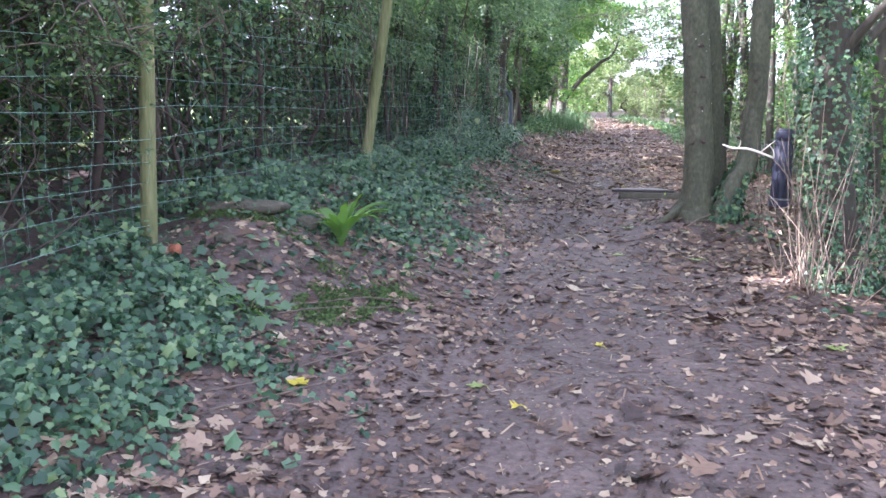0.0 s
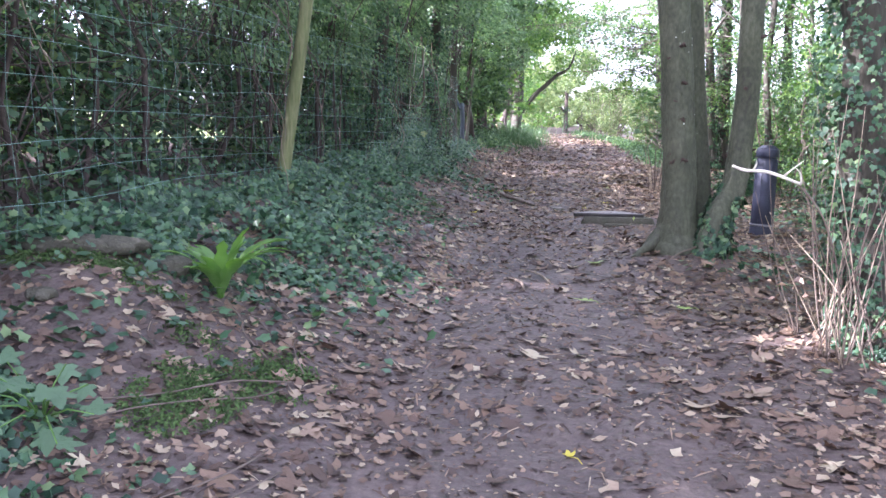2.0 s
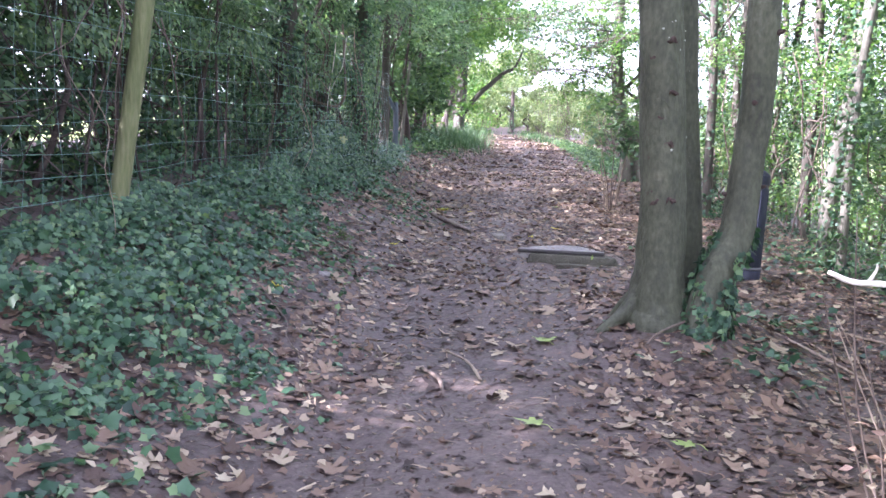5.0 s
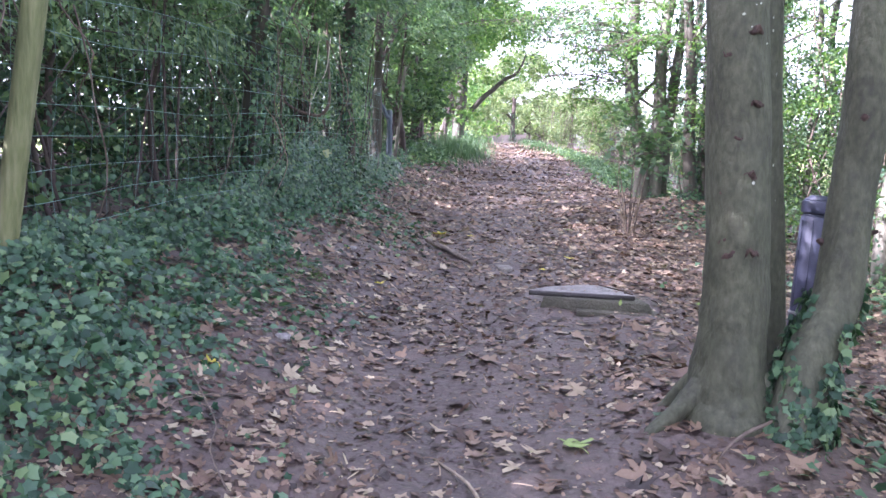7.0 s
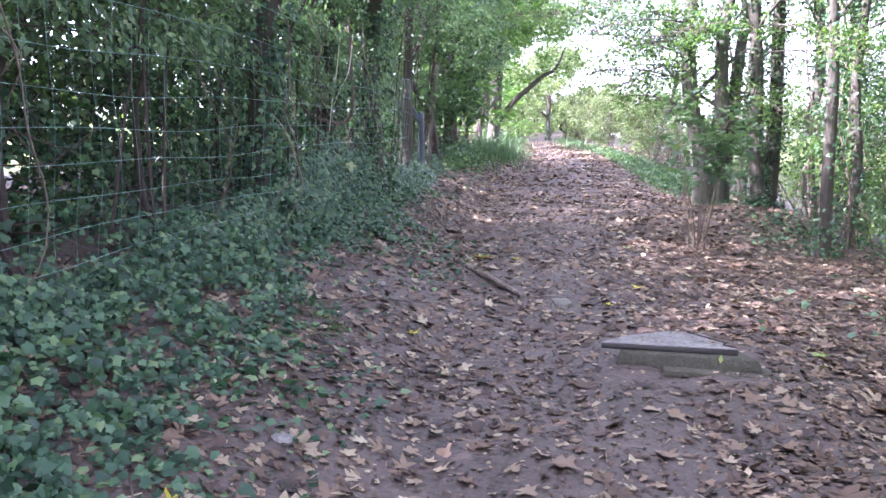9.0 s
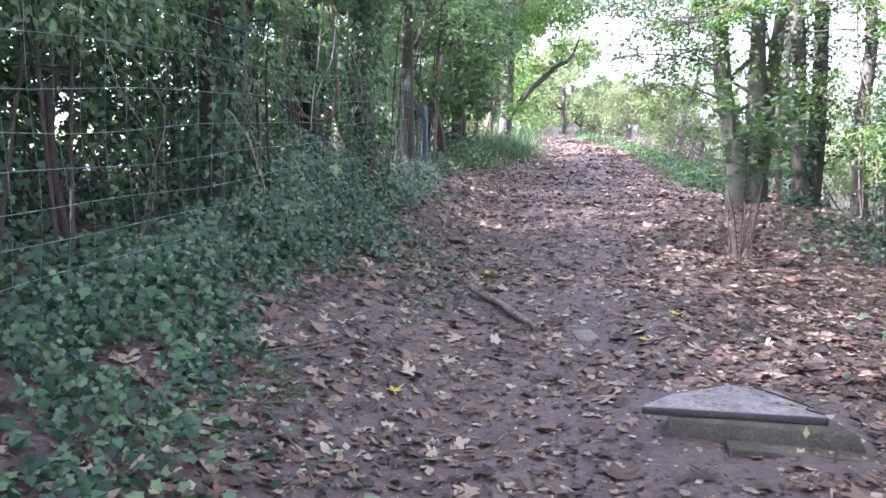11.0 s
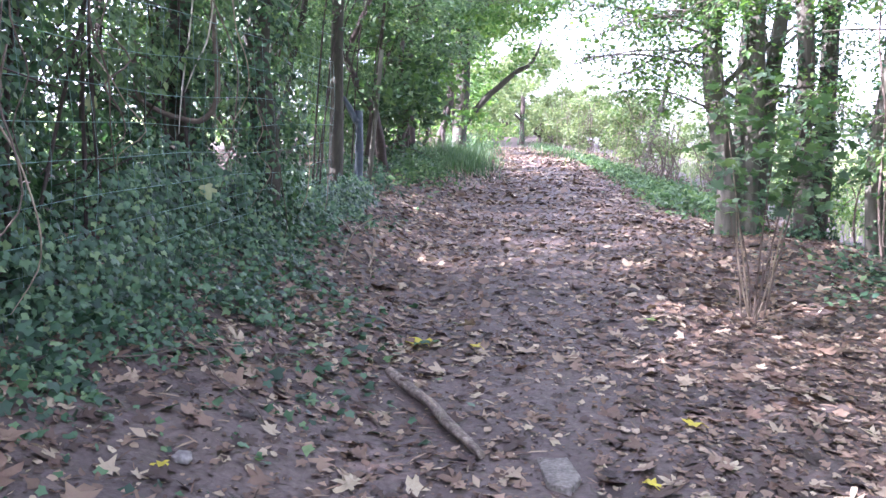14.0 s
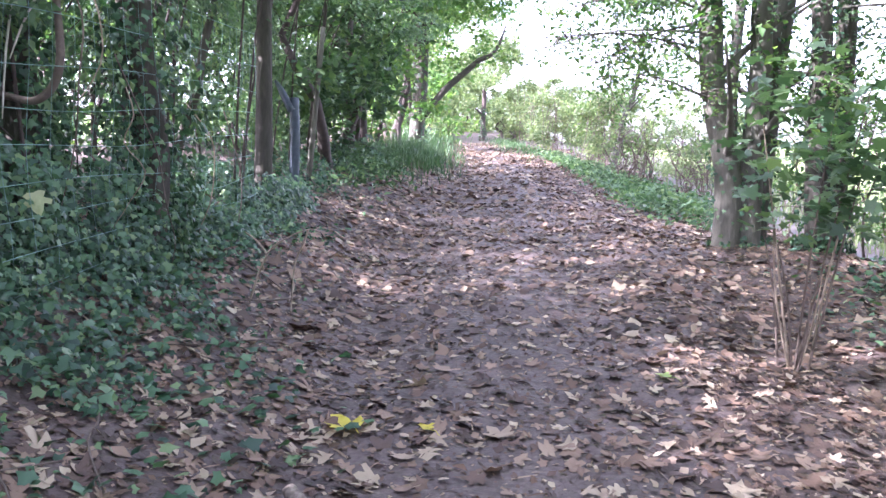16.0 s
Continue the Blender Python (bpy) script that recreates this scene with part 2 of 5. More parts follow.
MUD = material("damp_earth", [(0.28, (.036, .026, .023)), (0.5, (.080, .059, .051)), (0.72, (.148, .114, .099))], 1.6, 0.66, 0.7, 26, 9, fine=30)
GRASS_FIELD = material("field_grass", [(0.2, (.10, .14, .035)), (0.8, (.22, .26, .08))], 0.6, 0.9, 0.4, 8)
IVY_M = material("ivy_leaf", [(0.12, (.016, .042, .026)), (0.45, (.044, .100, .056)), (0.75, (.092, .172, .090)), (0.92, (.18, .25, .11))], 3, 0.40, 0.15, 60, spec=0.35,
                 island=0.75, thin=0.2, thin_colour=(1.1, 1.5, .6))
IVY_PART = material("ivy_leaf_single", [(0.12, (.016, .042, .026)), (0.45, (.044, .100, .056)), (0.75, (.092, .172, .090)), (0.92, (.18, .25, .11))], 3, 0.40, 0.15, 60, spec=0.35,
                    random_ob=0.75, thin=0.2, thin_colour=(1.1, 1.5, .6))
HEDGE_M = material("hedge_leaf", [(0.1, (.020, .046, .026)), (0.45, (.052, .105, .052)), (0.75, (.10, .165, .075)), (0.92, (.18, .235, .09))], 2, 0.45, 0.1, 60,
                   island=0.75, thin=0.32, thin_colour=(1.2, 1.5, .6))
# the hedge leaf again, lightened: daylight on outward sprays is put into the colour
LIT_SPRAY_M = material("lit_spray_leaf", [(0.1, (.040, .080, .044)), (0.45, (.095, .165, .088)), (0.75, (.15, .23, .115)), (0.92, (.24, .30, .14))], 2, 0.4, 0.1, 60,
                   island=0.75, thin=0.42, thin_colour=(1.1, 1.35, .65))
# brown dead wood, its colour deepened to carry the shade inside the hedge
SHADE_TWIG = material("shaded_dead_twig", [(0.25, (.030, .022, .020)), (0.75, (.085, .064, .054))], 16, 0.9, 0.4, 60)
FRESH_M = material("fresh_leaf", [(0.1, (.05, .108, .036)), (0.5, (.088, .17, .058)), (0.9, (.18, .25, .08))], 2, 0.5, 0.1, 60, island=0.75, thin=0.45,
                   thin_colour=(1.2, 1.5, .6))
# leaves of the distance: the haze that pales them is put into the colour
HAZE_PALE_M = material("haze_pale_leaf", [(0.1, (.10, .14, .07)), (0.6, (.17, .22, .11)), (0.95, (.28, .30, .16))], 2, 0.55, 0.1, 60, island=0.75, thin=0.45,
                  thin_colour=(1.1, 1.3, .7))
LITTER_RAMP = [(0.1, (.030, .021, .018)), (0.32, (.080, .050, .036)), (0.55, (.145, .094, .062)), (0.72, (.23, .162, .112)), (0.87, (.34, .28, .19)), (0.96, (.48, .43, .30))]
LITTER = material("dry_leaf_litter", LITTER_RAMP, 14, 0.68, 0.25, 70, island=0.8, thin=0.08, thin_colour=(1.4, 1.1, .7))
LITTER_PART = material("dry_leaf", LITTER_RAMP, 14, 0.66, 0.25, 70, random_ob=0.8, thin=0.08, thin_colour=(1.4, 1.1, .7))
YELLOW = material("yellow_leaf", [(0.2, (.42, .36, .03)), (0.8, (.62, .55, .08))], 12, 0.6, 0.2, 60, thin=0.2, thin_colour=(1, 1, .4))
WAN = material("wan_leaf", [(0.2, (.24, .29, .13)), (0.8, (.42, .46, .25))], 12, 0.6, 0.2, 60, thin=0.2)
PALE_GREEN = material("pale_green_leaf", [(0.2, (.16, .26, .06)), (0.8, (.34, .42, .14))], 12, 0.6, 0.2, 60, thin=0.2)
BEECH = material("smooth_green_bark", [(0.3, (.024, .024, .016)), (0.46, (.052, .056, .033)), (0.56, (.076, .082, .050)), (0.72, (.12, .122, .085))], 6, 0.78, 0.6, 45, 9,
                 (1, 1, 0.55), fine=38)
DARK_BARK = material("dark_bark", [(0.25, (.026, .023, .018)), (0.55, (.062, .056, .042)), (0.8, (.115, .106, .082))], 6, 0.88, 0.8, 30, 8, (1, 1, 0.25), fine=40)
GREY_BARK = material("grey_bark", [(0.25, (.048, .046, .035)), (0.55, (.104, .100, .076)), (0.8, (.20, .192, .152))], 5, 0.85, 0.6, 30, 8, (1, 1, 0.3), fine=34)
KNOT = material("bark_scar", [(0.3, (.026, .016, .013)), (0.7, (.078, .046, .036))], 20, 0.9, 0.9, 50)
LICHEN = material("lichen", [(0.3, (.34, .36, .30)), (0.7, (.52, .54, .46))], 40, 0.9, 0.5, 90)
TWIG = material("dry_twig", [(0.25, (.16, .12, .085)), (0.75, (.36, .30, .22))], 20, 0.85, 0.4, 60)
GREY_TWIG = material("brown_twig", [(0.25, (.075, .055, .045)), (0.75, (.17, .135, .105))], 20, 0.88, 0.4, 60)
STICK = material("flaking_stick_bark", [(0.32, (.060, .046, .038)), (0.5, (.15, .12, .095)), (0.66, (.32, .28, .225))], 16, 0.85, 0.6, 50, 6, fine=50)
WHITE_WOOD = material("bare_wood", [(0.25, (.42, .39, .32)), (0.75, (.66, .62, .54))], 20, 0.75, 0.5, 60)
POST = material("mossy_post", [(0.3, (.075, .092, .035)), (0.5, (.145, .158, .068)), (0.72, (.24, .235, .13))], 7, 0.85, 0.6, 40, 8, (1, 1, 0.15), fine=40)
WIRE = material("galvanised_wire", [(0.3, (.11, .20, .18)), (0.7, (.22, .36, .32))], 30, 0.6, 0.1, 80, metal=0.2)
BOLLARD = material("dark_blue_plastic", [(0.3, (.012, .016, .032)), (0.7, (.027, .032, .056))], 9, 0.55, 0.15, 70, fine=40)
BAND = material("grey_band", [(0.3, (.10, .10, .11)), (0.7, (.17, .17, .18))], 20, 0.5, 0.1, 80)
STONE = material("damp_concrete", [(0.3, (.10, .092, .088)), (0.5, (.21, .195, .185)), (0.68, (.36, .34, .32))], 9, 0.7, 0.6, 50, 9, fine=45)
FLAG = material("earthy_flagstone", [(0.3, (.075, .066, .056)), (0.5, (.16, .145, .125)), (0.7, (.27, .25, .215))], 12, 0.85, 0.6, 50, 9, fine=50)
MOSSY = material("mossy_stone", [(0.3, (.036, .036, .022)), (0.52, (.070, .066, .046)), (0.75, (.14, .13, .105))], 9, 0.9, 0.7, 60, 9, fine=60)
MOSS = material("moss", [(0.2, (.036, .075, .020)), (0.6, (.078, .145, .036)), (0.9, (.15, .225, .065))], 30, 0.95, 1.0, 120, island=0.4)
STONE_EDGE = material("dark_concrete", [(0.3, (.030, .027, .026)), (0.7, (.075, .068, .064))], 14, 0.75, 0.5, 60, fine=50)
TERRACOTTA = material("terracotta", [(0.3, (.24, .085, .045)), (0.7, (.36, .14, .075))], 20, 0.85, 0.4, 60)
BLUE = material("blue_plastic", [(0.3, (.022, .034, .048)), (0.7, (.052, .075, .092))], 14, 0.55, 0.2, 40)
FERN = material("fern_frond", [(0.15, (.065, .16, .04)), (0.8, (.15, .28, .075))], 8, 0.5, 0.2, 60, island=0.5, thin=0.35, thin_colour=(1.4, 1.6, .5))
BROAD = material("broad_leaf", [(0.15, (.05, .10, .055)), (0.8, (.11, .19, .10))], 8, 0.55, 0.3, 50, island=0.6, thin=0.2)
GRASSY = material("grass_blade", [(0.15, (.03, .075, .028)), (0.7, (.06, .125, .04)), (0.95, (.12, .17, .06))], 5, 0.55, 0.1, 60, island=0.7, thin=0.2,
                  thin_colour=(1.1, 1.4, .5))

# ---- ground ----
def lines(lo, a, b, hi, fine):
    """Grid lines: fine between a and b, ever wider out to lo and hi."""
    mid = np.arange(a, b + fine / 2, fine)
    out = [b]
    while out[-1] < hi:
        out.append(out[-1] + max(fine, (out[-1] - b) * 0.12 + fine))
    inn = [a]
    while inn[-1] > lo:
        inn.append(inn[-1] - max(fine, (a - inn[-1]) * 0.12 + fine))
    return np.concatenate([np.array(inn[1:])[::-1], mid, np.array(out[1:])])


gx, gy = lines(-600, -3.0, 3.8, 600, 0.055), lines(-300, 1.0, 22.0, 900, 0.055)
GX, GY = np.meshgrid(gx, gy, indexing="ij")
GZ = surface_z(GX, GY)
ni, nj = GX.shape
I, J = np.meshgrid(np.arange(ni - 1), np.arange(nj - 1), indexing="ij")
A = (I * nj + J).ravel()
quads = np.stack([A, A + nj, A + nj + 1, A + 1], 1)
ground = new("ground", mesh_of("ground", np.stack([GX, GY, GZ], -1).reshape(-1, 3), quads, True))
ground.data.materials.append(MUD)
ground.data.materials.append(GRASS_FIELD)
cxm, cym = GX[:-1, :-1].ravel(), GY[:-1, :-1].ravel()
field = (cxm - 1.15 * sstep(16, 36, cym) > 8 + 1.2 * vnoise(cxm, cym, 3, 3)) | (cxm < -6.8 + 0.8 * vnoise(cxm, cym, 2.5, 4)) | (cym > 75) | (cym < -25)
ground.data.polygons.foreach_set("material_index", field.astype(np.int32))
tagged(ground, "damp brown earth footpath with trodden leaf litter, climbing gently", "ground", kind="structure")

# ---- trees ----
def stem(base, tip, r0, r1, bend=0.12, flare=1.5, n=7, sides=12, rough=0.08, seed=0, sub=3):
    """A trunk or branch from base to tip with a wandering line and a flared foot."""
    g = np.random.default_rng(seed)
    b, t = np.array(base, float), np.array(tip, float)
    k = np.linspace(0, 1, n)
    p = b + (t - b) * k[:, None]
    w = g.normal(size=(n, 3)) * bend
    w[:, 2] *= 0.3
    w[0] = w[-1] = 0
    p = p + w
    r = r0 + (r1 - r0) * k
    r[0] *= flare
    if flare > 1:
        p = np.insert(p, 1, p[0] * 0.93 + p[1] * 0.07 + [0, 0, 0.0], axis=0)
        r = np.insert(r, 1, r0 * (1 + (flare - 1) * 0.45))
        p = np.insert(p, 2, p[0] * 0.78 + p[2] * 0.22, axis=0)
        r = np.insert(r, 2, r0 * 1.06)
    return tube(p, r, sides, rough, seed, sub), p, r


def along(p, n, g, lo=0.0, hi=1.0):
    """Points at random along a line."""
    t = g.uniform(lo, hi, n) * (len(p) - 1)
    i = np.clip(t.astype(int), 0, len(p) - 2)
    w = (t - i)[:, None]
    return p[i] * (1 - w) + p[i + 1] * w, t


def ivy_coat(p, r, n, g, depth=0.10, lo=0.0, hi=1.0, size=(0.032, 0.062), base=IVY_PLAIN):
    """Ivy leaves round a trunk, facing out and hanging down."""
    c, t = along(p, n, g, lo, hi)
    rad = np.interp(t, np.arange(len(r)), r)
    a = g.uniform(0, 2 * np.pi, n)
    sd = int(g.integers(99))
    lump = 0.45 + 0.95 * (vnoise(a * 1.2, c[:, 2] * 1.6, 1.0, sd) * 0.5 + 0.5)
    thick = vnoise(a * 2.1, c[:, 2] * 3.2, 1.0, sd + 1) > -.35
    out = np.stack([np.cos(a), np.sin(a), np.zeros(n)], 1)
    pos = c + out * (rad + depth * lump * g.random(n) ** 0.5)[:, None]
    pos, out = pos[thick], out[thick]
    return scatter(base, pos, g.uniform(size[0], size[1], len(pos)), out + [0, 0, 0.35], 0.45, g, np.array([0, 0, -1.0]))


SUNNY = ((1.35, 6.65, .2), (1.6, 6.5, .3), (1.88, 6.4, .26), (0.55, 4.25, .13), (2.75, 17.2, .2), (2.5, 18.3, .16), (1.0, 17.6, .14))


def shade_only(pos):
    """Leaves that stand clear of the chinks through which sun reaches the ground."""
    keep = np.ones(len(pos), bool)
    d = np.array([sx, sy, math.sin(radians(SUN_ELEV))])
    for x, y, r in SUNNY:
        q = pos - np.array([x, y, gz(x, y)])
        q = q - (q @ d)[:, None] * d
        keep &= np.linalg.norm(q, axis=1) > r * (1 + .5 * vnoise(pos[:, 2] * 3, pos[:, 1] * 3, 1.0, 71))
    return keep


def crown(thing_ob, centres, radius, per, size, mat, g, base=OVAL, spread=0.9, name="crown", high=99.0):
    """Leaves in clumps; above the height given, fewer and larger ones."""
    pos = clumps(centres, radius, per, g)
    s = g.uniform(size * 0.6, size * 1.3, len(pos))
    up = pos[:, 2] > high
    keep = (~up | (g.random(len(pos)) < 0.42)) & shade_only(pos)
    s = np.where(up, s * 1.75, s)
    return part(name, scatter(base, pos[keep], s[keep], None, spread, g), mat, thing_ob)


def tree(name, label, stems, mat, seed, crown_at=None, crown_r=2.5, clump_n=30, per=120, leaf=0.11, leaf_mat=None, ivy=0, ivy_depth=0.12, ivy_hi=1.0,
         limbs=4, category="tree", group="", fall=0.0, sides=12, limb_lo=0.55, ivy_lo=0.0, base_leaf=OVAL, ivy_size=(0.032, 0.062)):
    """A tree: stems (base, tip, foot radius, top radius), limbs with twigs, a crown of clumps, a coat of ivy."""
    g = np.random.default_rng(seed)
    bx, by = stems[0][0]
    root = thing(name, (bx, by, gz(bx, by) - 0.02), label, category, group)
    ends = []
    for si, ((sx0, sy0), tip, r0, r1) in enumerate(stems):
        geo, p, r = stem((sx0, sy0, gz(sx0, sy0) - 0.12), tip, r0, r1, 0.025 + 0.02 * g.random(), seed=seed * 7 + si, sides=sides)
        tr = part("trunk", geo, mat, root, smooth=True)
        for li in range(limbs):
            c, t = along(p, 1, g, limb_lo, 0.98)
            rad = float(np.interp(t[0], np.arange(len(r)), r))
            d = g.normal(size=3)
            d[2] = abs(d[2]) * 0.7 + 0.25
            d /= np.linalg.norm(d)
            ln = g.uniform(0.9, 2.2)
            mid = c[0] + d * ln * 0.5 + [0, 0, 0.1]
            tipb = c[0] + d * ln + g.normal(size=3) * 0.2
            part("branch", tube([c[0], mid, tipb], [rad * 0.36, rad * 0.22, 0.006], 6, 0.05, li, 3), mat, tr, smooth=True)
            ends.append(tipb)
        if ivy:
            part("ivy", ivy_coat(p, r, int(ivy * 1.6), g, ivy_depth, ivy_lo, ivy_hi, ivy_size), IVY_M, root, "dark green climbing ivy leaves")
    if leaf_mat is not None:
        cc = np.array(crown_at if crown_at is not None else stems[0][1], float)
        d = g.normal(size=(clump_n, 3))
        d /= np.linalg.norm(d, axis=1)[:, None]
        pts = cc + d * (g.random(clump_n) ** 0.4)[:, None] * crown_r * np.array([1, 1, 0.75])
        pts = np.concatenate([pts, np.array(ends).reshape(-1, 3)])
        crown(root, pts, g.uniform(0.35, 0.8, len(pts)), per, leaf, leaf_mat, g, base_leaf)
    return root


# the beech of two stems beside the path, with scars and lichen
g0 = np.random.default_rng(3)
beech = thing("beech_tree", (1.22, 9.12, gz(1.22, 9.12)), "smooth green-grey beech with two stems, scars and lichen spots", "tree")
zb = gz(1.22, 9.12)
s1 = [(1.22, 9.12, zb - 0.15), (1.21, 9.12, zb + 0.02), (1.205, 9.11, zb + 0.14), (1.2, 9.1, zb + 0.3), (1.2, 9.1, zb + 0.55), (1.185, 9.1, 1.6), (1.125, 9.1, 2.4), (1.06, 9.1, 3.4), (1.0, 9.2, 6.0), (1.1, 9.3, 9.0)]
r1_ = [0.31, 0.245, 0.195, 0.165, 0.153, 0.147, 0.142, 0.138, 0.12, 0.07]
trunk1 = part("trunk", tube(s1, r1_, 28, 0.07, 4, 6), BEECH, beech, smooth=True)
z2 = gz(1.43, 9.4)
s2 = [(1.43, 9.4, z2 - 0.15), (1.43, 9.4, z2 + 0.1), (1.43, 9.4, z2 + 0.4), (1.38, 9.4, 1.7), (1.31, 9.4, 2.6), (1.27, 9.5, 4.0), (1.5, 9.9, 8.0)]
trunk2 = part("trunk", tube(s2, [0.2, 0.135, 0.115, 0.105, 0.1, 0.095, 0.06], 20, 0.07, 9, 5), BEECH, beech, smooth=True)
for (a0, ln, w) in ((200, 0.30, .055), (330, 0.1, .045), (160, 0.16, .042)):
    c, s = math.cos(radians(a0)), math.sin(radians(a0))
    pts = [(1.21 + c * k, 9.11 + s * k, gz(1.21 + c * k, 9.11 + s * k) + hh) for k, hh in ((0.08, 0.22), (0.22, 0.09), (0.22 + ln * 0.4, 0.025), (0.22 + ln, -0.06))]
    part("root", tube(pts, [w * 1.3, w, w * 0.7, w * 0.3], 10, 0.1, a0, 4), BEECH, trunk1, smooth=True)
for (ax, hz, sz) in ((-12, 1.48, .034), (-16, 1.60, .028), (-14, 1.70, .03), (-6, 1.40, .04), (12, 1.43, .034), (8, 1.78, .03), (-2, 1.95, .022), (16, 2.1, .026), (-10, 2.32, .03), (-15, 1.83, .026), (14, 2.42, .03)):
    a = radians(-110 + ax * 1.9)
    px_ = float(np.interp(hz, [0.9, 1.6, 2.4, 3.4], [1.2, 1.2, 1.14, 1.08]))
    rr = 0.146
    cpt = np.array([px_ + rr * math.cos(a), 9.1 + rr * math.sin(a), hz])
    side = np.array([-math.sin(a), math.cos(a), 0])
    k = np.linspace(-1, 1, 7)
    ridge = [cpt + side * q * sz * 1.15 + np.array([0, 0, 0.4 * sz * (1 - q * q) + 0.25 * sz * g0.normal()]) for q in k]
    part("bark_scar", tube(ridge, [sz * (0.12 + 0.42 * (1 - q * q)) * (0.7 + 0.6 * g0.random()) for q in k], 7, 0.35, int(hz * 100), 2), KNOT, trunk1, "dark raised branch scar", True)
n = 28
az = g0.uniform(math.pi * 1.05, math.pi * 1.95, n)
hz = g0.uniform(0.9, 3.3, n)
px_ = np.interp(hz, [0.9, 1.6, 2.4, 3.4], [1.2, 1.2, 1.14, 1.08])
outw = np.stack([np.cos(az), np.sin(az), np.zeros(n)], 1)
part("lichen", scatter((np.array([(-.5, -.4, 0), (.3, -.6, 0), (.6, .1, 0), (.2, .7, 0), (-.5, .5, 0)]), np.array([(0, 1, 2), (0, 2, 3), (0, 3, 4)])),
     np.stack([px_, np.full(n, 9.1), hz], 1) + outw * 0.153, g0.uniform(.004, .014, n), outw, 0.03, g0), LICHEN, trunk1, "pale grey lichen spots")["kind"] = "stuff"
cr = clumps(np.array([1.3, 9.5, 8.2]) + g0.normal(size=(30, 3)) * [1.9, 2.2, 1.2], 0.7, 60, g0)
part("crown", scatter(OVAL, cr, g0.uniform(.11, .18, len(cr)), None, 0.8, g0), FRESH_M, beech)

# its leaning neighbour with ivy about the foot
lean = thing("leaning_beech_tree", (1.45, 8.9, gz(1.45, 8.9)), "leaning smooth grey beech trunk with ivy round its foot", "tree")
z3 = gz(1.45, 8.9)
s3 = np.array([(1.44, 8.9, z3 - 0.15), (1.46, 8.92, z3 + 0.05), (1.53, 9.0, z3 + 0.3), (1.69, 9.15, 1.2), (1.77, 9.25, 1.75), (1.79, 9.25, 2.1), (1.80, 9.25, 2.8), (1.85, 9.3, 4.0), (2.0, 9.9, 8.0)])
r3 = [0.17, 0.13, 0.115, 0.108, 0.106, 0.104, 0.1, 0.09, 0.06]
trunk3 = part("trunk", tube(s3, r3, 22, 0.08, 21, 5), BEECH, lean, smooth=True)
part("ivy", ivy_coat(s3[:5], np.array(r3[:5]), 1500, g0, 0.05, 0, 0.78, (.03, .055), IVY), IVY_M, lean, "dark green climbing ivy leaves")
for hz, a0, ln in ((1.45, 200, .03), (2.05, 250, .02), (2.5, 320, .05), (1.5, 330, .06)):
    q = np.array([np.interp(hz, s3[:, 2], s3[:, 0]), 9.25, hz])
    d = np.array([math.cos(radians(a0)), math.sin(radians(a0)), 0.25])
    part("branch_stub", tube([q + d * 0.08, q + d * (0.1 + ln * .5), q + d * (0.1 + ln)], [.026, .016, .008], 7, 0.15, a0, 2), KNOT, trunk3, smooth=True)
part("bare_root", tube([(1.50, 9.12, z3 + 0.25), (1.43, 8.97, z3 + 0.13), (1.34, 8.86, gz(1.34, 8.86) + 0.07), (1.22, 8.8, gz(1.22, 8.8) + 0.05), (1.12, 8.74, gz(1.12, 8.74) + .03), (1.04, 8.66, gz(1.04, 8.66) + .005)],
     [.007, .008, .009, .008, .007, .004], 8, 0.1, 5, 5), GREY_TWIG, lean, "pale exposed woody stem", True)
cr = clumps(np.array([2.6, 10.0, 8.0]) + g0.normal(size=(34, 3)) * [1.8, 2.0, 1.2], 0.7, 60, g0)
part("crown", scatter(OVAL, cr, g0.uniform(.11, .18, len(cr)), None, 0.8, g0), FRESH_M, lean)

# the ivy-wrapped tree at the near edge
tree("ivy_clad_tree", "tree trunk thickly wrapped in dark ivy beside the path", [((1.97, 6.6), (1.55, 6.4, 4.2), 0.16, 0.1)], DARK_BARK, 31,
     (1.8, 5.4, 6.6), 2.8, 50, 120, 0.15, HEDGE_M, 5600, 0.17, 1.0, 5, ivy_size=(.022, .044))
